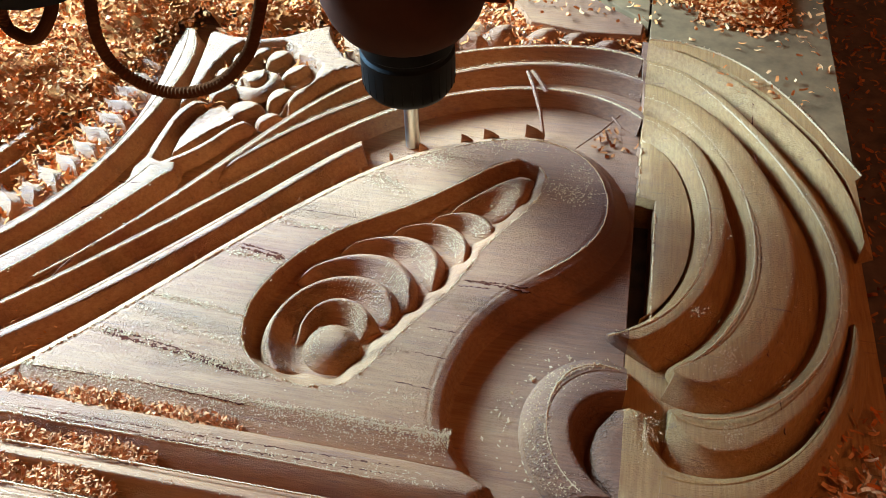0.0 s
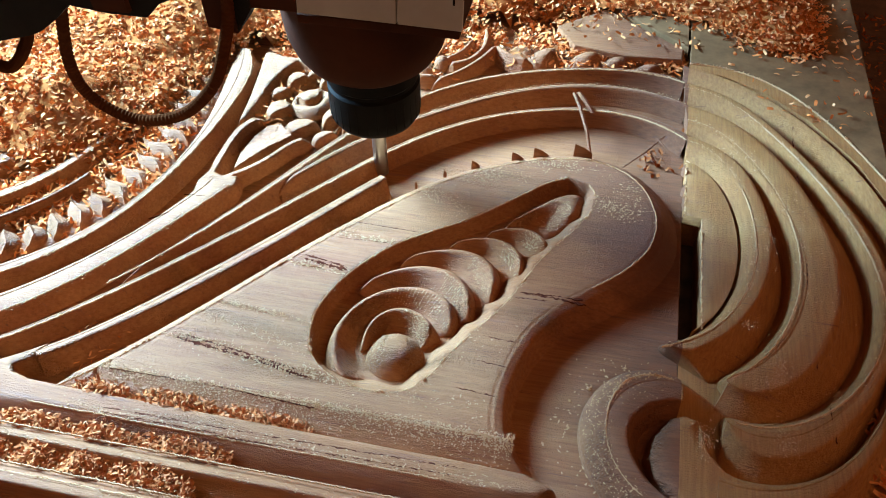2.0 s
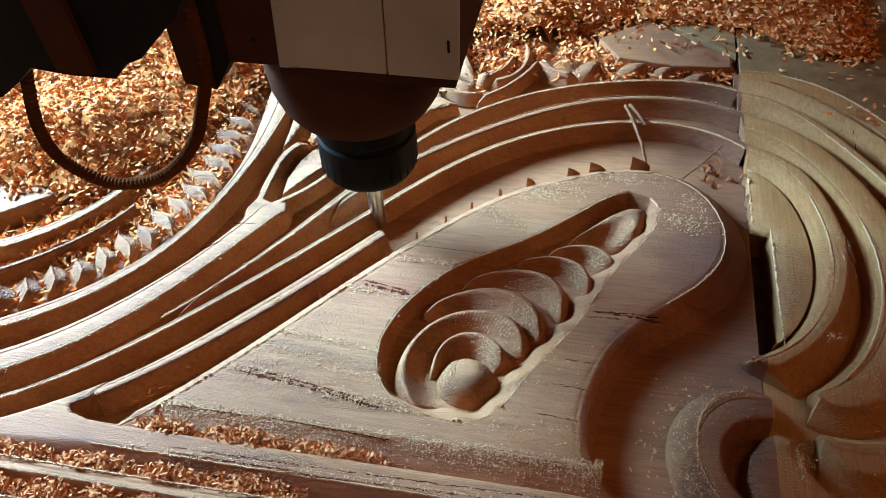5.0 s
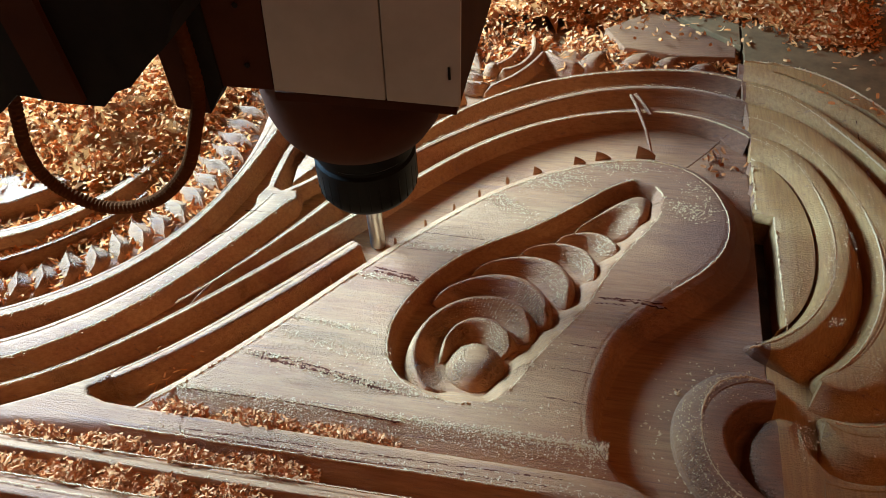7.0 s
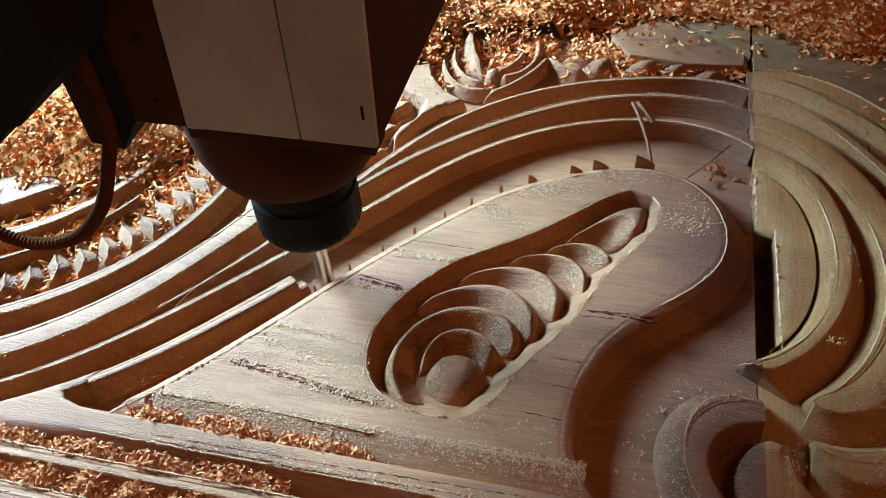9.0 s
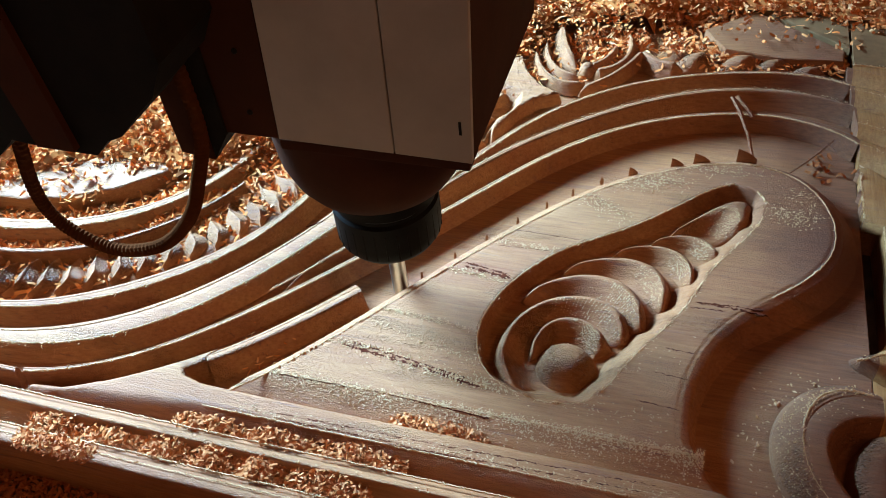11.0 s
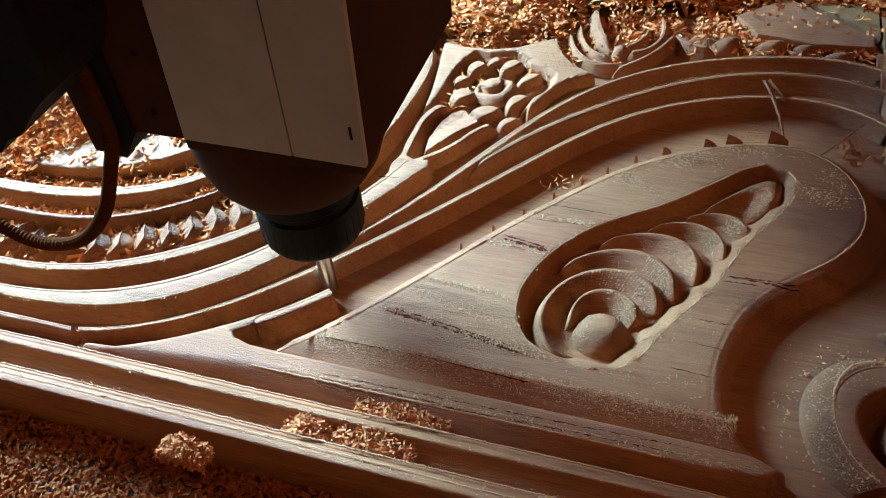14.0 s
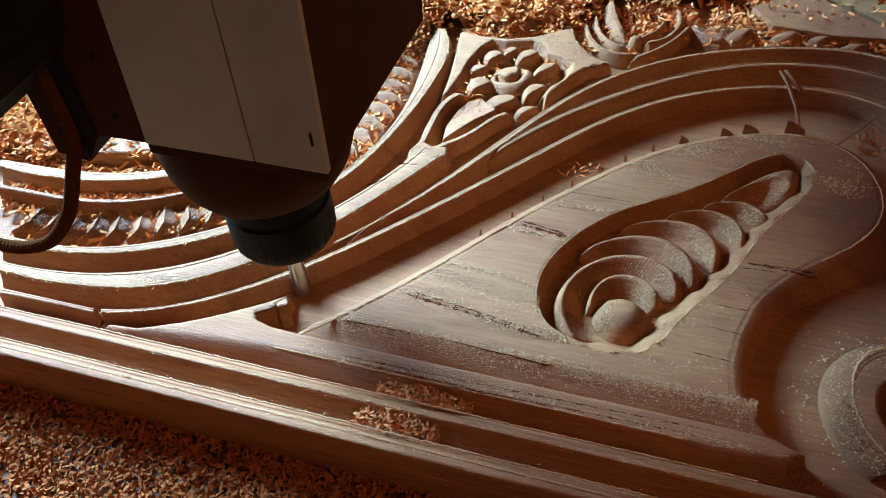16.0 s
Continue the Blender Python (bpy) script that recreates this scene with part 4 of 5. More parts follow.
def hose(places):
    pts = [Vector((p[0], p[2] if len(p) > 2 else -60, p[1])) * MM for p in places]
    fine = []
    for i in range(len(pts) - 1):
        p0, p1, p2, p3 = pts[max(i - 1, 0)], pts[i], pts[i + 1], pts[min(i + 2, len(pts) - 1)]
        for k in range(24):
            t = k / 24
            fine.append(0.5 * (2 * p1 + (p2 - p0) * t + (2 * p0 - 5 * p1 + 4 * p2 - p3) * t * t + (3 * p1 - p0 - 3 * p2 + p3) * t ** 3))
    bm = bmesh.new()
    rings = []
    for i, p in enumerate(fine):
        tang = (fine[min(i + 1, len(fine) - 1)] - fine[max(i - 1, 0)]).normalized()
        side = tang.cross(Vector((0, 1, 0))).normalized()
        r = (3.1 if i % 2 else 2.6) * MM
        rings.append([bm.verts.new(p + r * (math.cos(a) * side + math.sin(a) * Vector((0, 1, 0)))) for a in (2 * math.pi * j / 12 for j in range(12))])
    for a, b in zip(rings, rings[1:]):
        for j in range(12):
            bm.faces.new((a[j], a[(j + 1) % 12], b[(j + 1) % 12], b[j]))
    part("hose", bm, RUBBER, spindle, "black corrugated hose hanging in a loop", smooth=False)


hose(((-122, 150), (-127, 130), (-134, 99), (-129, 80), (-108, 69), (-81, 76), (-60, 96), (-53, 114, -54), (-50, 132, -47.5), (-50, 165, -47.5)))
hose(((-136, 150), (-148, 120), (-156, 105), (-168, 93), (-177, 94), (-181, 102), (-173, 130)))


# ---- shavings, dust and torn fibre ----
rng = np.random.default_rng(7)


def shavings(name, pts, mat, long=(4.0, 9.0), wide=(0.9, 2.0), curl=1.0, lift=0.5):
    """Many curled shavings in one mesh; pts: places (n, 3) in mm."""
    n = len(pts)
    size = rng.uniform(*long, n)
    width = rng.uniform(*wide, n)
    bend = rng.normal(0, curl * 0.65, n)
    yaw = rng.uniform(0, 2 * math.pi, n)
    tip = rng.normal(0, lift * 0.8, n)
    roll = rng.normal(0, 0.7, n)
    u = np.linspace(-0.5, 0.5, 5)
    verts = np.zeros((n, 5, 2, 3))
    for i, t in enumerate(u):
        x = t * size
        z = bend * size * (t * t - 0.08)
        taper = width * (1 - 0.22 * abs(t * 2) ** 3)
        for j, s in enumerate((-0.5, 0.5)):
            y = s * taper
            yy, zz = y * np.cos(roll) - z * np.sin(roll), y * np.sin(roll) + z * np.cos(roll)
            xx, zz = x * np.cos(tip) - zz * np.sin(tip), x * np.sin(tip) + zz * np.cos(tip)
            verts[:, i, j, 0] = pts[:, 0] + xx * np.cos(yaw) - yy * np.sin(yaw)
            verts[:, i, j, 1] = pts[:, 1] + xx * np.sin(yaw) + yy * np.cos(yaw)
            verts[:, i, j, 2] = pts[:, 2] + zz
    idx = np.arange(n)[:, None] * 10
    quads = np.array([(0, 1, 3, 2), (2, 3, 5, 4), (4, 5, 7, 6), (6, 7, 9, 8)])
    faces = (idx[:, :, None] + quads[None]).reshape(-1, 4)
    return mesh_object(name, verts.reshape(-1, 3) * MM, faces.tolist(), mat, None, smooth=False)


def grains(name, pts, mat, size=(0.3, 0.8), parent=None):
    """Crumbs of sawdust, one mesh."""
    n = len(pts)
    base = np.array([(1, 0, 0), (-1, 0, 0), (0, 1, 0), (0, -1, 0), (0, 0, 1), (0, 0, -1)], float)
    tri = np.array([(0, 2, 4), (2, 1, 4), (1, 3, 4), (3, 0, 4), (2, 0, 5), (1, 2, 5), (3, 1, 5), (0, 3, 5)])
    v = base[None] * rng.uniform(0.5, 1.4, (n, 6, 1)) * rng.uniform(*size, (n, 1, 1))
    v[:, :, 0] *= rng.uniform(0.8, 2.6, (n, 1))
    v[:, :, 2] *= 0.5
    a, q = rng.uniform(0, 2 * math.pi, (n, 1)), rng.normal(0, 0.5, (n, 1))
    x, y, z = v[:, :, 0], v[:, :, 1], v[:, :, 2]
    x, z = x * np.cos(q) - z * np.sin(q), x * np.sin(q) + z * np.cos(q)
    v = np.stack([x * np.cos(a) - y * np.sin(a), x * np.sin(a) + y * np.cos(a), z], 2) + pts[:, None, :]
    faces = (np.arange(n)[:, None, None] * 6 + tri[None]).reshape(-1, 3)
    return mesh_object(name, v.reshape(-1, 3) * MM, faces.tolist(), mat, parent, smooth=False)


def scatter(n, x0, x1, y0, y1):
    return np.stack([rng.uniform(x0, x1, n), rng.uniform(y0, y1, n)], 1)


def lumpy(p, scale, seed):
    return np.array([noise.noise(Vector((x / scale, y / scale, seed))) for x, y in p])


def stuff(ob, label, category):
    return tagged(ob, label, category, kind="stuff")


def pile(name, label, outline, n, depth, base, mat=CHIPS, long=(4.0, 9.0), wide=(0.9, 2.0)):
    """A drift of shavings inside a plan outline, deepest away from its edge, over a matted mound of the same."""
    poly = np.array(outline, float)
    lo, hi = poly.min(0), poly.max(0)
    p = scatter(int(n * 1.9), lo[0], hi[0], lo[1], hi[1])
    d = signed(p[:, 0], p[:, 1], poly)
    edge = d + 14 * lumpy(p, 38, 3.1)
    keep = edge > rng.uniform(-6, 4, len(p))
    p, d = p[keep][:n], edge[keep][:n]
    h = base + np.clip(d / 45, 0, 1) ** 0.7 * depth * (0.75 + 0.5 * lumpy(p, 55, 9.0))
    z = h + rng.uniform(-0.2, 2.4, len(p)) + 5.0 * np.clip(lumpy(p, 9, 5.0), -0.2, 1)
    ob = shavings(name, np.concatenate([p, z[:, None]], 1), mat, long, wide)
    stuff(ob, label, "wood shavings")
    xs, ys = np.arange(lo[0], hi[0], 7.0), np.arange(lo[1], hi[1], 7.0)
    gx, gy = np.meshgrid(xs, ys)
    g = np.stack([gx.ravel(), gy.ravel()], 1)
    e = signed(g[:, 0], g[:, 1], poly) + 14 * lumpy(g, 38, 3.1)
    hz = base + np.clip(e / 45, 0, 1) ** 0.7 * depth * (0.75 + 0.5 * lumpy(g, 55, 9.0)) + 0.2
    sheet = grid_sheet("matted_shavings", xs, ys, np.where(e < 6, base - 8, hz).reshape(gx.shape), (e > 3).reshape(gx.shape), DUSTY, None)
    stuff(sheet, "matted brown mass under the loose shavings", "wood shavings")
    return ob


pile("shavings_heap", "loose heap of curled orange shavings over the carving", [(-640, 250), (-470, 256), (-446, 272), (-428, 290), (-405, 302), (-385, 306), (-362, 306), (-335, 302), (-310, 320), (-293, 348), (-278, 390), (-262, 446), (-247, 455), (-230, 452), (-208, 455), (-190, 463), (-171, 478), (-150, 508), (-95, 515), (-62, 535), (3.1, 539.8), (33.8, 531.9), (70, 520.1), (96.9, 505.1), (126.7, 500.7), (150, 780), (-640, 780)], 62000, 20, -4, long=(2.4, 5.6), wide=(1.1, 2.3))


def sprinkle(name, label, n, regions, z, mat=CHIPS, long=(3.0, 8.0)):
    """Single shavings strewn over patches (x0, x1, y0, y1, share)."""
    total = sum(r[4] for r in regions)
    ps = np.concatenate([scatter(int(n * r[4] / total), *r[:4]) for r in regions])
    q = np.concatenate([ps, (z + rng.uniform(0, 2.0, len(ps)))[:, None]], 1)
    return stuff(shavings(name, q, mat, long), label, "wood shavings")


def strewn():
    """Shavings caught in the grooves between the upper mouldings and among the garland leaves."""
    pts = []
    for key, off, spread, n in (("m3_far", 16, 12, 1100), ("m4_far", 9, 6, 620), ("m5_far", 8, 7, 520), ("m4_far", -9, 6, 360)):
        c = spline(CURVES[key], 300)
        t = np.gradient(c, axis=0)
        t /= np.hypot(*t.T)[:, None]
        nr = np.stack([-t[:, 1], t[:, 0]], 1)
        nr *= -np.sign(nr[150] @ np.array([1.0, -1.0]))
        i = rng.integers(0, 300, n)
        q = c[i] + nr[i] * (off + rng.normal(0, spread * 0.5, n))[:, None]
        pts.append(np.concatenate([q, rng.uniform(-7.5, -4.5, (n, 1)) - (2.5 if key != "m3_far" else 0.0)], 1))
    stuff(shavings("strewn_shavings", np.concatenate(pts), CHIPS, (3.0, 8.0)), "orange shavings caught in the carved grooves", "wood shavings")


strewn()
sprinkle("strewn_shavings", "clump of dark shavings by the glue line", 46, [(10, 26, 378, 404, 2), (28, 37, 385, 425, 1)], -10.8, BROWN, (2.0, 5.0))
sprinkle("strewn_shavings", "shavings lying among the garland leaves", 1300, [(-304, -262, 296, 380, 2), (-292, -266, 380, 445, 1), (-345, -300, 262, 305, 1)], -6.0)
sprinkle("strewn_shavings", "shavings lying on the uncarved flat", 170, [(-450, -380, 268, 300, 3), (-520, -440, 262, 290, 2)], 0.6)
sprinkle("strewn_shavings", "shavings lying behind the rosette", 1500, [(-232, -140, 452, 510, 3), (-140, -90, 478, 520, 2), (-245, -225, 425, 470, 1)], -9.0)
sprinkle("strewn_shavings", "shavings strewn among the carved leaves", 520, [(-110, 36, 470, 505, 4), (-215, -150, 425, 450, 1), (-235, -205, 375, 420, 1), (-160, -110, 440, 480, 1)], -6.0)
sprinkle("strewn_shavings", "shavings filling the hollow round the leaf lumps", 1150, [(-80, -22, 492, 548, 3), (-50, 36, 486, 500, 2), (-24, 36, 500, 545, 1)], -7.0)
sprinkle("strewn_shavings", "shavings strewn on the uncarved board", 330, [(-50, 148, 500, 600, 4), (60, 148, 430, 520, 1)], 0.3, CHIPS, (2.0, 6.0))
sprinkle("strewn_shavings", "pale shavings lying beside the scroll", 160, [(118, 149, 165, 235, 1)], -9.0)


def bed_litter():
    p = np.concatenate([scatter(17000, -470, -100, 10, 121), scatter(2600, 150, 330, 80, 620), scatter(600, -60, 160, 20, 119)])
    z = BED + 0.8 + 2.5 * (lumpy(p, 30, 4.0) + 0.5) + rng.uniform(0, 1.2, len(p))
    stuff(shavings("bed_shavings", np.concatenate([p, z[:, None]], 1), BROWN, (2.5, 6.0), (0.8, 1.9)), "brown shavings and dust covering the machine bed", "wood shavings")


bed_litter()

HEAPS = []


def front_heaps():
    """Small heaps in the front grooves, that the air jet blows off one after another."""
    for x0, x1, y, half, n, gone in ((-330, -300, 135, 4, 70, 13.0), (-300, -270, 134.5, 4, 110, 13.4), (-270, -245, 134.5, 5, 170, 13.7), (-245, -222, 135, 5, 230, 14.0),
                                     (-222, -200, 135, 5, 230, 14.7), (-200, -160, 135.5, 5, 190, 0), (-300, -262, 150.5, 4, 120, 11.0), (-262, -225, 150.5, 4, 150, 11.3),
                                     (-225, -195, 150.5, 4, 150, 13.2), (-195, -150, 151, 4, 150, 0), (-236, -205, 171.5, 4, 170, 10.4), (-205, -165, 172, 4.5, 240, 10.8), (-165, -120, 172, 3.5, 150, 11.2)):
        mid = np.array(((x0 + x1) / 2, y))
        n = int(n * 6.5)
        p = scatter(n, x0, x1, y - half, y + half)
        z = -9.5 + rng.uniform(0, 1, n) ** 1.5 * 9.5 * np.exp(-((p[:, 0] - mid[0]) / (x1 - x0) * 1.6) ** 2) + 1.0
        ob = shavings("shavings_clump", np.concatenate([p - mid, z[:, None]], 1), FINE, (1.4, 3.4), (0.55, 1.2))
        ob.location = (mid[0] * MM, mid[1] * MM, 0)
        stuff(ob, "clump of curled orange shavings in a front groove", "wood shavings")
        if gone:
            HEAPS.append((ob, mid, gone))


front_heaps()


SPRAYS = []


def sprays():
    """Chips that the cutter throws over the recess."""
    for t, x, y, n in ((12.45, -218, 239, 30), (13.5, -217, 227, 22)):
        p = np.stack([rng.normal(0, 10, n), rng.normal(0, 8, n), rng.uniform(-1.8, 2.5, n)], 1)
        ob = shavings("thrown_shavings", p, CHIPS, (1.8, 4.5), (0.5, 1.1))
        SPRAYS.append((stuff(ob, "small burst of orange shavings thrown up by the cutter", "wood shavings"), t, x, y))


sprays()


def burr(curve, tall, z, inset=0.0, step=0.45):
    """A ragged fin of torn fibre standing along an edge; curve in plan mm."""
    length = np.hypot(*np.diff(curve, axis=0).T).sum()
    n = max(8, int(length / step))
    at = np.linspace(0, len(curve) - 1, n)
    p = np.stack([np.interp(at, np.arange(len(curve)), curve[:, k]) for k in (0, 1)], 1)
    t = np.gradient(p, axis=0)
    t /= np.hypot(*t.T)[:, None] + 1e-9
    side = np.stack([t[:, 1], -t[:, 0]], 1)
    p = p + side * (inset + rng.normal(0, 0.16, n))[:, None]
    high = tall * np.clip(rng.normal(0.45, 0.4, n) + 0.5 * np.array([noise.noise(Vector((s / 9.0, z, tall))) for s in range(n)]), 0.0, 1.7)
    lean = rng.normal(0, 0.4, (n, 1)) * high[:, None]
    deep = np.full(n, z - 0.5)
    high = high * 0.55 + tall * 1.3 * (rng.random(n) < 0.05)
    rows = [np.column_stack([p - side * 0.55, deep]), np.column_stack([p + side * lean * 0.6 - side * 0.2, z + high]), np.column_stack([p + side * lean * 0.6 + side * 0.12, z + high * 0.95]), np.column_stack([p + side * 0.45, deep])]
    verts, faces = loft(np.stack(rows, 1))
    ob = mesh_object("torn_edge", verts, faces, FUZZ, panel, smooth=False)
    return ob


def torn_fibre():
    """Furry edges left by the cutter, crumbs lying on the field."""
    rim = spline(CURVES["rim_far"], 700)
    burr(rim[:560], 0.75, -0.2, 4.5)
    pocket = spline(CURVES["pocket"], 700)
    burr(pocket[280:], 0.7, -0.1)
    burr(pocket[:280], 0.3, -0.1)
    band = spline(CURVES["m2_far"], 300) * 0.7 + spline(CURVES["m2_near"], 300) * 0.3
    burr(band, 0.35, -0.1)
    burr(spline(CURVES["s1a"], 300)[:225], 0.4, -5.6)
    for key, tall, z in (("m2_near", 0.35, -0.1), ("s1b", 0.35, -0.1), ("s2b", 0.35, -0.1), ("s3b", 0.35, -0.1), ("vb", 0.5, -0.1), ("s_out", 0.9, -0.4), ("b_far", 0.25, -1.0), ("a_near", 0.4, -0.1), ("c_near", 0.35, -0.1), ("m3_near", 0.5, -0.1), ("m5_near", 0.4, -0.1)):
        burr(spline(CURVES[key], 300), tall, z)
    for y, x0, x1, tall in ((163.8, -245, -40, 0.22), (161.0, -240, -30, 0.28), (158.2, -250, -60, 0.3), (128.6, -420, -40, 0.4), (124.5, -420, -40, 0.3), (146.2, -420, -30, 0.25), (182.6, -228, -38, 0.4)):
        line = np.stack([np.linspace(x0, x1, 60), y + 0.5 * np.array([noise.noise(Vector((i / 7.0, y, 2))) for i in range(60)])], 1)
        burr(line, tall, -0.1)
    burr(np.array([(38.0, 388), (38.2, 347)]), 1.6, -5.4)
    burr(np.array([(47.2, 343), (47.2, 262)]), 1.2, -5.4)
    pts = []
    for y, n, s in ((159.5, 220, 0.9), (162.5, 80, 0.7), (141.0, 90, 0.8), (124.0, 120, 1.2), (127.5, 80, 0.6), (129.5, 70, 0.5)):
        x = rng.uniform(-340 if y < 150 else -235, -30, n)
        pts.append(np.stack([x, y + rng.normal(0, s, n), np.full(n, 0.1)], 1))
    for y, n, s in ((182.5, 1700, 1.2), (180.0, 1300, 2.0), (176, 500, 2.8)):
        x = -32 - 195 * rng.uniform(0, 1, n) ** 1.25
        yy = y + rng.normal(0, s, n)
        pts.append(np.stack([x, yy, 0.1 - 7.0 * (1 - np.clip((yy - 169) / 14.5, 0, 1)) ** 1.4], 1))
    q = np.concatenate(pts)
    ob = grains("torn_fibre", q, FUZZ, (0.18, 0.42), panel)
    ob["kind"] = "stuff"
    crumbs = []
    for x, y, rx, ry, turn, n in ((-70, 350, 20, 7, 0.25, 420), (-100, 328, 22, 6, -0.5, 360), (-40, 366, 30, 5, 0.0, 260), (2, 335, 13, 7, -0.2, 260), (8, 352, 12, 8, 0, 90), (-170, 229, 24, 1.6, -0.08, 300), (-130, 198, 45, 3, -0.06, 480),
                                  (-190, 206, 30, 2, -0.02, 200), (-150, 262, 20, 2, -0.1, 170), (-120, 287, 24, 2, 0, 200), (-150, 213, 50, 3, -0.2, 260), (-70, 195, 30, 6, 0, 60), (-60, 230, 20, 10, 0, 40)):
        a = rng.normal(0, 1, (n, 2)) * (rx * 0.55, ry * 0.55)
        c, s = math.cos(turn), math.sin(turn)
        crumbs.append(np.stack([x + a[:, 0] * c - a[:, 1] * s, y + a[:, 0] * s + a[:, 1] * c, np.full(n, 0.25)], 1))
    outer, inner = spline(CURVES["va"], 300), spline(CURVES["vc"], 300)
    for _ in range(300):
        i, q = int(fur_rng.uniform(0.25, 1.0) * 299), fur_rng.uniform(0.03, 0.42)
        rise = q / 0.5
        FUR.append(np.array([*(outer[i] + (inner[i] - outer[i]) * q), -8.5 + 8.5 * (0.5 * math.sin(rise * math.pi / 2) + 0.5 * rise) + 0.1]))
    for _ in range(160):
        a, r = fur_rng.uniform(1.6, 4.4), 14 * fur_rng.uniform(0.35, 0.85)
        FUR.append(np.array([-95.5 + r * math.cos(a), 221 + r * math.sin(a), -9.8 + 9.4 * (1 - (r / 14) ** 2.8) + 0.1]))
    nap = grains("raised_fibre", np.array(FUR), FUZZ, (0.16, 0.40), panel)
    nap["kind"] = "stuff"
    # crumbs strewn over the ribs of the scroll and round the volute
    on_rib = []
    for x, y, rx, ry, n in ((68, 267, 4, 3, 40), (81, 244, 5, 6, 90), (76, 236, 9, 3, 60), (82, 206, 5, 9, 110), (104, 233, 3, 4, 30), (70, 300, 2, 14, 70), (80, 330, 3, 20, 60), (97, 330, 4, 40, 60), (60, 395, 10, 6, 40), (110, 300, 10, 40, 60), (48, 200, 4, 8, 120), (16, 218, 10, 10, 50)):
        a = rng.normal(0, 0.6, (n, 2)) * (rx, ry)
        on_rib.append(np.stack([x + a[:, 0], y + a[:, 1], np.full(n, 0.15)], 1))
    stuff(grains("sawdust_crumbs", np.concatenate(on_rib), FUZZ, (0.18, 0.42)), "pale crumbs of sawdust on the scroll", "sawdust")
    va = spline(CURVES["va"], 200)
    k = rng.integers(0, 200, 170)
    around = np.column_stack([va[k] + np.stack([-np.abs(rng.normal(0, 6, 170)) - 1.5, rng.normal(2, 4, 170)], 1), np.full(170, FLOOR + 0.4)])
    stuff(grains("sawdust_crumbs", around[::2], FUZZ, (0.3, 0.7)), "crumbs of sawdust in the recess round the volute", "sawdust")
    edge = []
    for key, n, spread in (("c_near", 420, 1.0), ("a_near", 420, 1.0), ("b_far", 260, 1.0), ("m2_near", 420, 3.0), ("m3_near", 420, 2.0), ("m5_near", 160, 1.5), ("s1b", 260, 2.0), ("s2b", 240, 3.0), ("s3b", 240, 2.0), ("vb", 180, 2.0), ("pocket", 420, 1.4)):
        c = spline(CURVES[key], 500)
        q = c[rng.integers(0, 500, n)] + rng.normal(0, spread * 0.5, (n, 2))
        edge.append(np.column_stack([q, np.full(n, 0.05)]))
    stuff(grains("sawdust_crumbs", np.concatenate(edge), FUZZ, (0.16, 0.42)), "fine pale crumbs along the carved edges", "sawdust")
    loose = np.concatenate(crumbs)
    inside = signed(loose[:, 0], loose[:, 1], np.vstack([rim, [(-35, 184), (-120, 184), (-240, 184)]])) > 4.5
    loose = loose[inside & (signed(loose[:, 0], loose[:, 1], spline(CURVES["pocket"], 160)) < -1.0)]
    stuff(grains("sawdust_crumbs", loose, FUZZ, (0.22, 0.46)), "pale crumbs of sawdust on the flat field", "sawdust")


torn_fibre()


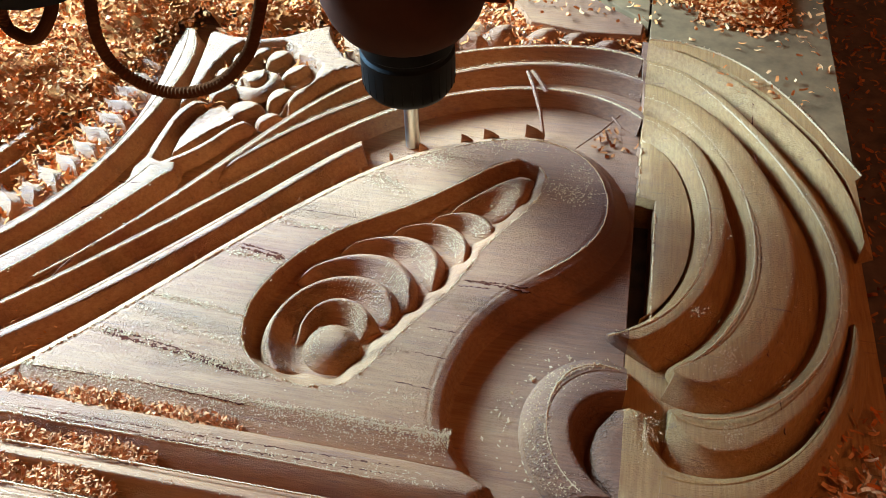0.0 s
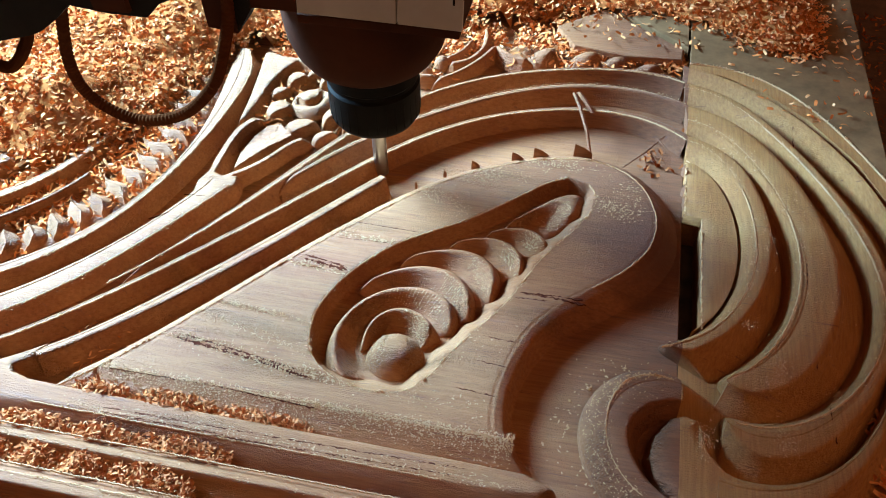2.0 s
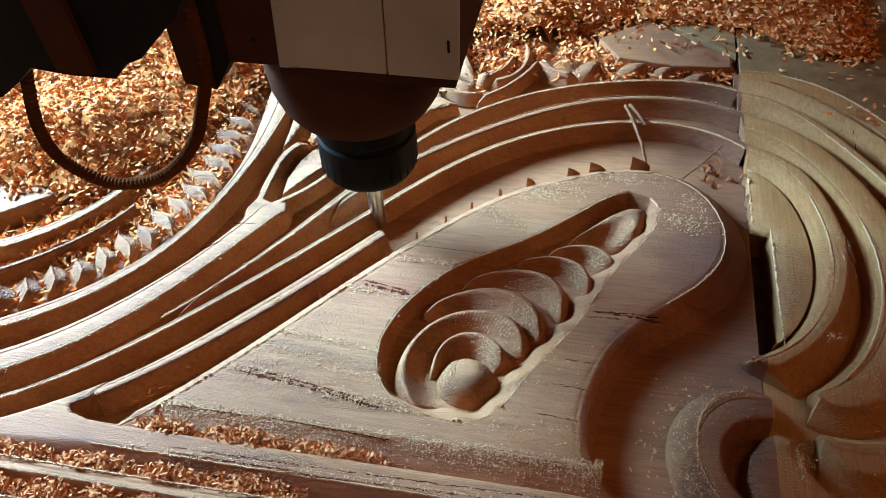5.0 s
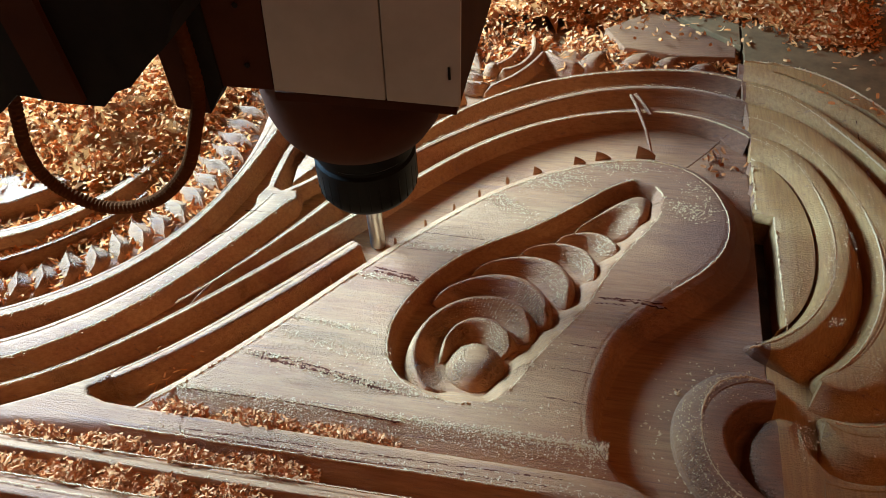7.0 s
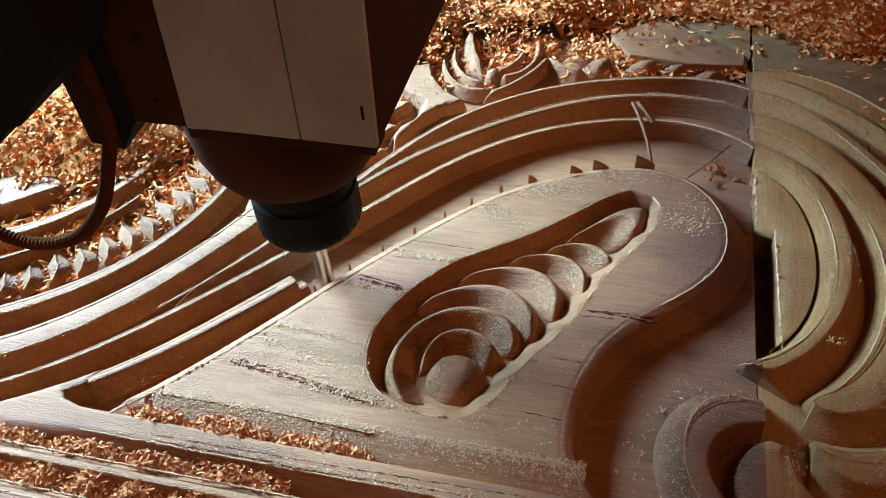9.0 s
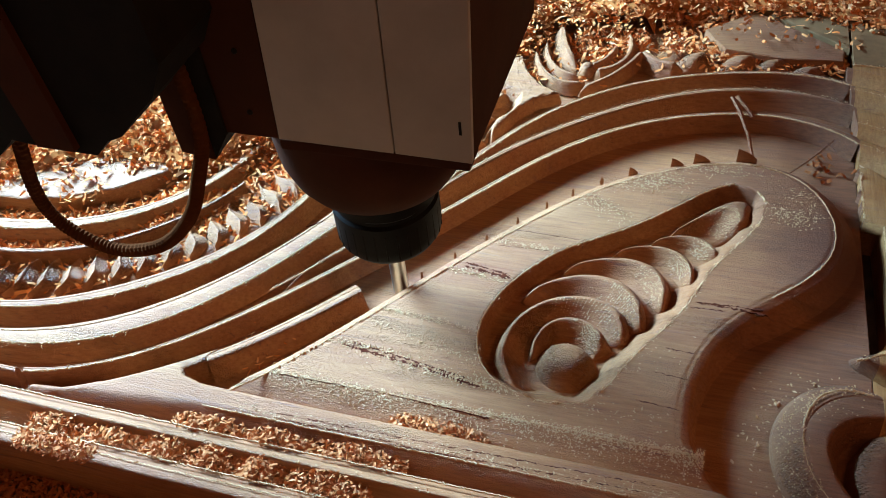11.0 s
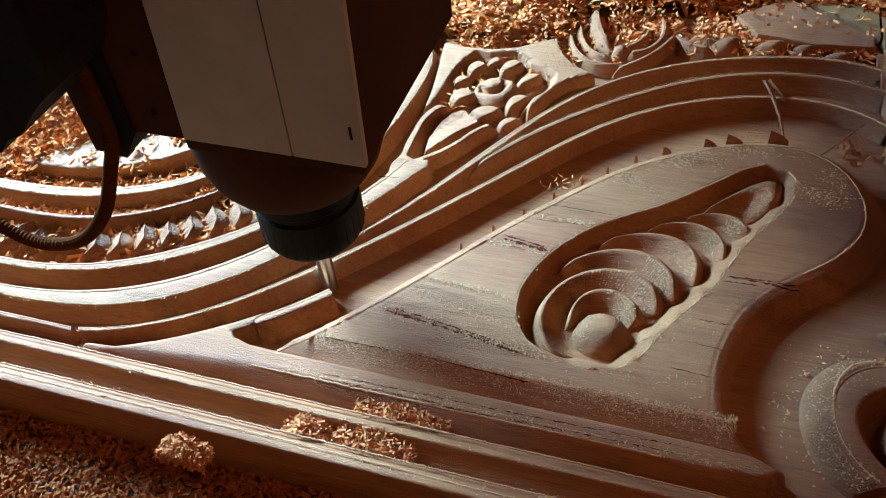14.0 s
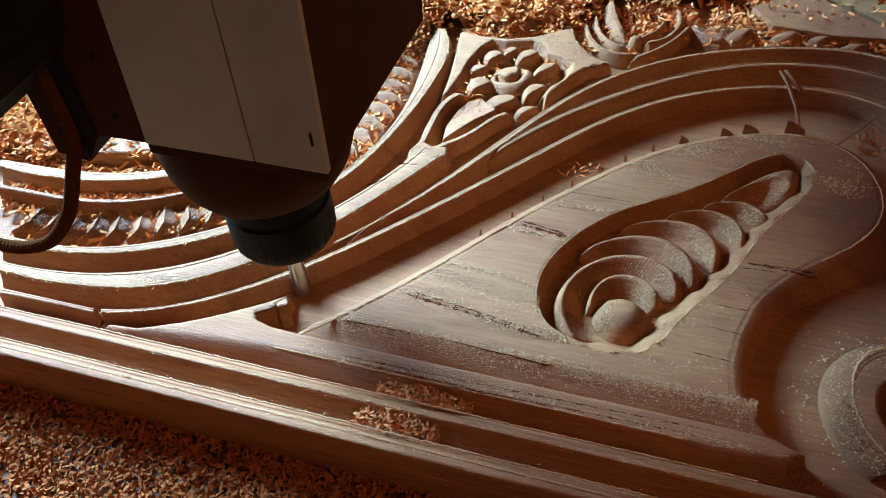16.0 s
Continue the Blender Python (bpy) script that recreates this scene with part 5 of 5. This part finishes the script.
def cracks():
    """Open grain and glue lines: dark, thin, uneven gaps in the face of the wood."""
    for wide, breaks, z, pts in ((0.8, 0.4, 0, [(-135, 297.5), (-118, 297), (-102, 296.5)]),
                                 (3.2, 0.8, 0, [(-156, 266.5), (-143, 264.5), (-129, 262.5)]),
                                 (1.6, 0.9, 0, [(-156, 269), (-143, 267), (-131, 264.5)]),
                                 (2.2, 1, 0, [(-200, 205), (-165, 201), (-127, 195)]),
                                 (1.2, 1, 0, [(-198, 207.5), (-165, 203), (-135, 198.5)]),
                                 (1.6, 1, 0, [(-42, 265.5), (-25, 265), (-9, 264)]),
                                 (1.0, 1, 0, [(-44, 262), (-28, 262.5)]),
                                 (0.6, 0.8, 0, [(-142.3, 284.2), (-114.0, 286.0)]),
                                 (1.4, 1, 0, [(-41.5, 265.5), (-25.3, 266.5), (-10.9, 267.0)]),
                                 (0.9, 0.9, 0, [(-55.2, 235.1), (-39.5, 234.3)]),
                                 (0.9, 0.9, 0, [(-62.2, 203.8), (-43.6, 202.7)]),
                                 (0.7, 0.9, 0, [(-57.7, 220.6), (-41.1, 219.5)]),
                                 (0.7, 0.7, 0, [(-222.2, 182.0), (-170.9, 182.8), (-121.5, 180.6)]),
                                 (0.8, 0.9, 0, [(-217.6, 161.7), (-144.0, 162.7), (-48.7, 164.9)]),
                                 (0.6, 0.9, 0, [(-212.3, 159.4), (-153.0, 159.6)]),
                                 (0.7, 1, 0, [(-162.7, 158.2), (-104.1, 160.1), (-52.9, 161.1)]),
                                 (0.4, 0.9, 0, [(-238.3, 300.0), (-224.2, 300.7)]),
                                 (0.4, 0.9, 0, [(-249.0, 277.6), (-236.5, 287.5)]),
                                 (1.0, 0.7, -3, [(101.0, 472.0), (100.8, 451.0), (100.2, 429.4)]),
                                 (1.1, 0.7, -2, [(99.2, 419.5), (98.1, 401.5)]),
                                 (0.9, 0.9, -0.2, [(98.4, 383.0), (100.0, 366.7), (100.8, 349.8), (98.9, 316.6), (96.8, 285.4)]),
                                 (0.9, 0.7, -0.2, [(99.2, 283.1), (98.0, 247.5)]),
                                 (0.9, 0.8, -0.2, [(101.6, 227.3), (102.6, 209.1)]),
                                 (0.9, 0.6, -0.2, [(71.1, 245.7), (71.2, 231.3)]),
                                 (9, 0.5, -5.2, [(102.4, 431.1), (106.2, 429.6)])):
        line = np.array(pts, float)
        length = np.hypot(*np.diff(line, axis=0).T).sum()
        n = max(6, int(length / 0.6))
        at = np.linspace(0, len(line) - 1, n)
        p = np.stack([np.interp(at, np.arange(len(line)), line[:, k]) for k in (0, 1)], 1)
        t = np.gradient(p, axis=0)
        t /= np.hypot(*t.T)[:, None] + 1e-9
        side = np.stack([-t[:, 1], t[:, 0]], 1)
        w = wide * np.clip(0.4 + breaks * rng.normal(0, 0.3, n) + breaks * np.array([noise.noise(Vector((s / 5.0, pts[0][0], wide))) for s in range(n)]), 0.03, 1.6) * np.clip(np.minimum(np.arange(n), np.arange(n)[::-1]) / 4, 0.05, 1)
        p = p + side * rng.normal(0, 0.22 * breaks, n)[:, None]
        rows = [np.column_stack([p - side * w[:, None] / 2, np.full(n, z - 0.8)]), np.column_stack([p - side * w[:, None] / 2, np.full(n, z + 0.05)]), np.column_stack([p + side * w[:, None] / 2, np.full(n, z + 0.05)]), np.column_stack([p + side * w[:, None] / 2, np.full(n, z - 0.8)])]
        verts, faces = loft(np.stack(rows, 1))
        mesh_object("grain_crack", verts, faces, GRAIN, panel, smooth=False)


cracks()


def splinters():
    """Wedges of torn wood standing along the rim, and long offcut slivers."""
    for x, y, w, h in ((-22, 380, 11, 6), (-46, 374, 9, 4), (-59, 368, 7, 3.5), (-82, 357, 5, 2.5), (-98, 347, 2.0, 1.2), (-112, 334, 1.6, 1.0), (-124, 321, 1.4, 0.9), (-137, 306, 1.4, 0.9), (-150, 290, 1.4, 0.9), (-163, 274, 1.4, 0.8), (-176, 257, 1.4, 0.8)):
        bm = bmesh.new()
        pts = [(x - w / 2, y - 0.3, -4), (x + w / 2, y - 0.5, -4), (x + w / 2, y + 0.6, -4), (x - w / 2, y + 0.9, -4), (x - w / 2 + 0.4, y, h * 0.9), (x - w / 2 + 1.1, y + 0.5, h * 0.8), (x + w * 0.1, y + 0.3, h * 0.45), (x + w / 2, y + 0.2, -0.6)]
        bmesh.ops.convex_hull(bm, input=[bm.verts.new(Vector(p) * MM) for p in pts])
        part("torn_wedge", bm, WOOD, panel)
    for pts, w in ((((-33, 430, 5), (-28, 418, 3.5), (-22, 402, -1), (-18, 390, -9)), 2.2), (((-30, 431, 5), (-24, 424, 2), (-20, 418, 0)), 3.0), (((24, 406, -2), (14, 394, -6), (2, 379, -7)), 1.6), (((20, 404, -2), (26, 396, -3)), 1.4)):
        bm = bmesh.new()
        rows = []
        for i, p in enumerate(pts):
            v = Vector(p) * MM
            k = 1.15 * w * MM * (1 - 0.25 * i / len(pts)) / 2
            rows.append([bm.verts.new(v + Vector(o) * k) for o in ((1, 0.3, 0), (0, 0, 0.5), (-1, -0.3, 0), (0, 0, -0.5))])
        for a, b in zip(rows, rows[1:]):
            for j in range(4):
                bm.faces.new((a[j], a[(j + 1) % 4], b[(j + 1) % 4], b[j]))
        bm.faces.new(rows[0][::-1])
        bm.faces.new(rows[-1])
        tagged(part("wood_splinter", bm, WOOD, None), "long pale splinter leaning on the inner moulding", "wood splinter", "splinters in the recess")


splinters()


def motions():
    walk(spindle, [(t, pose(x * MM, y * MM, FLOOR * MM)) for t, x, y in TIPS])
    for ob, y in SLICES:
        t = min(15.8, max(0.0, (362.0 - y) / 10.5))
        if y < 191:
            continue
        walk(ob, [(0.0, pose(0, 0, 0)), (max(0.03, t - 0.1), pose(0, 0, 0)), (t + 0.1, pose(0, 0, -14 * MM)), (16.0, pose(0, 0, -14 * MM))] if t > 0.05 else [(0.0, pose(0, 0, -14 * MM)), (16.0, pose(0, 0, -14 * MM))])
    for ob, t, x, y in SPRAYS:
        a, b = pose(-236 * MM, 197 * MM, -8 * MM), pose((x + 85) * MM, (y + 88) * MM, -9 * MM, 0, 0, 50)
        walk(ob, [(0.0, a), (t - 0.5, a), (t - 0.22, pose((x + 6) * MM, y * MM, -5 * MM)), (t - 0.1, pose((x + 18) * MM, (y + 12) * MM, 12 * MM, 0, 0, 12)), (t, pose((x + 44) * MM, (y + 34) * MM, 30 * MM, 0, 0, 30)), (t + 0.22, pose((x + 72) * MM, (y + 68) * MM, 16 * MM, 0, 0, 44)), (t + 0.4, b), (16.0, b)])
    for ob, mid, t in HEAPS:
        a, b = pose(mid[0] * MM, mid[1] * MM, 0), pose((mid[0] - 60) * MM, (mid[1] - 130) * MM, -14 * MM)
        walk(ob, [(0.0, a), (t - 0.2, a), (t, pose((mid[0] - 20) * MM, (mid[1] - 30) * MM, 12 * MM)), (t + 0.25, b), (16.0, b)])


motions()
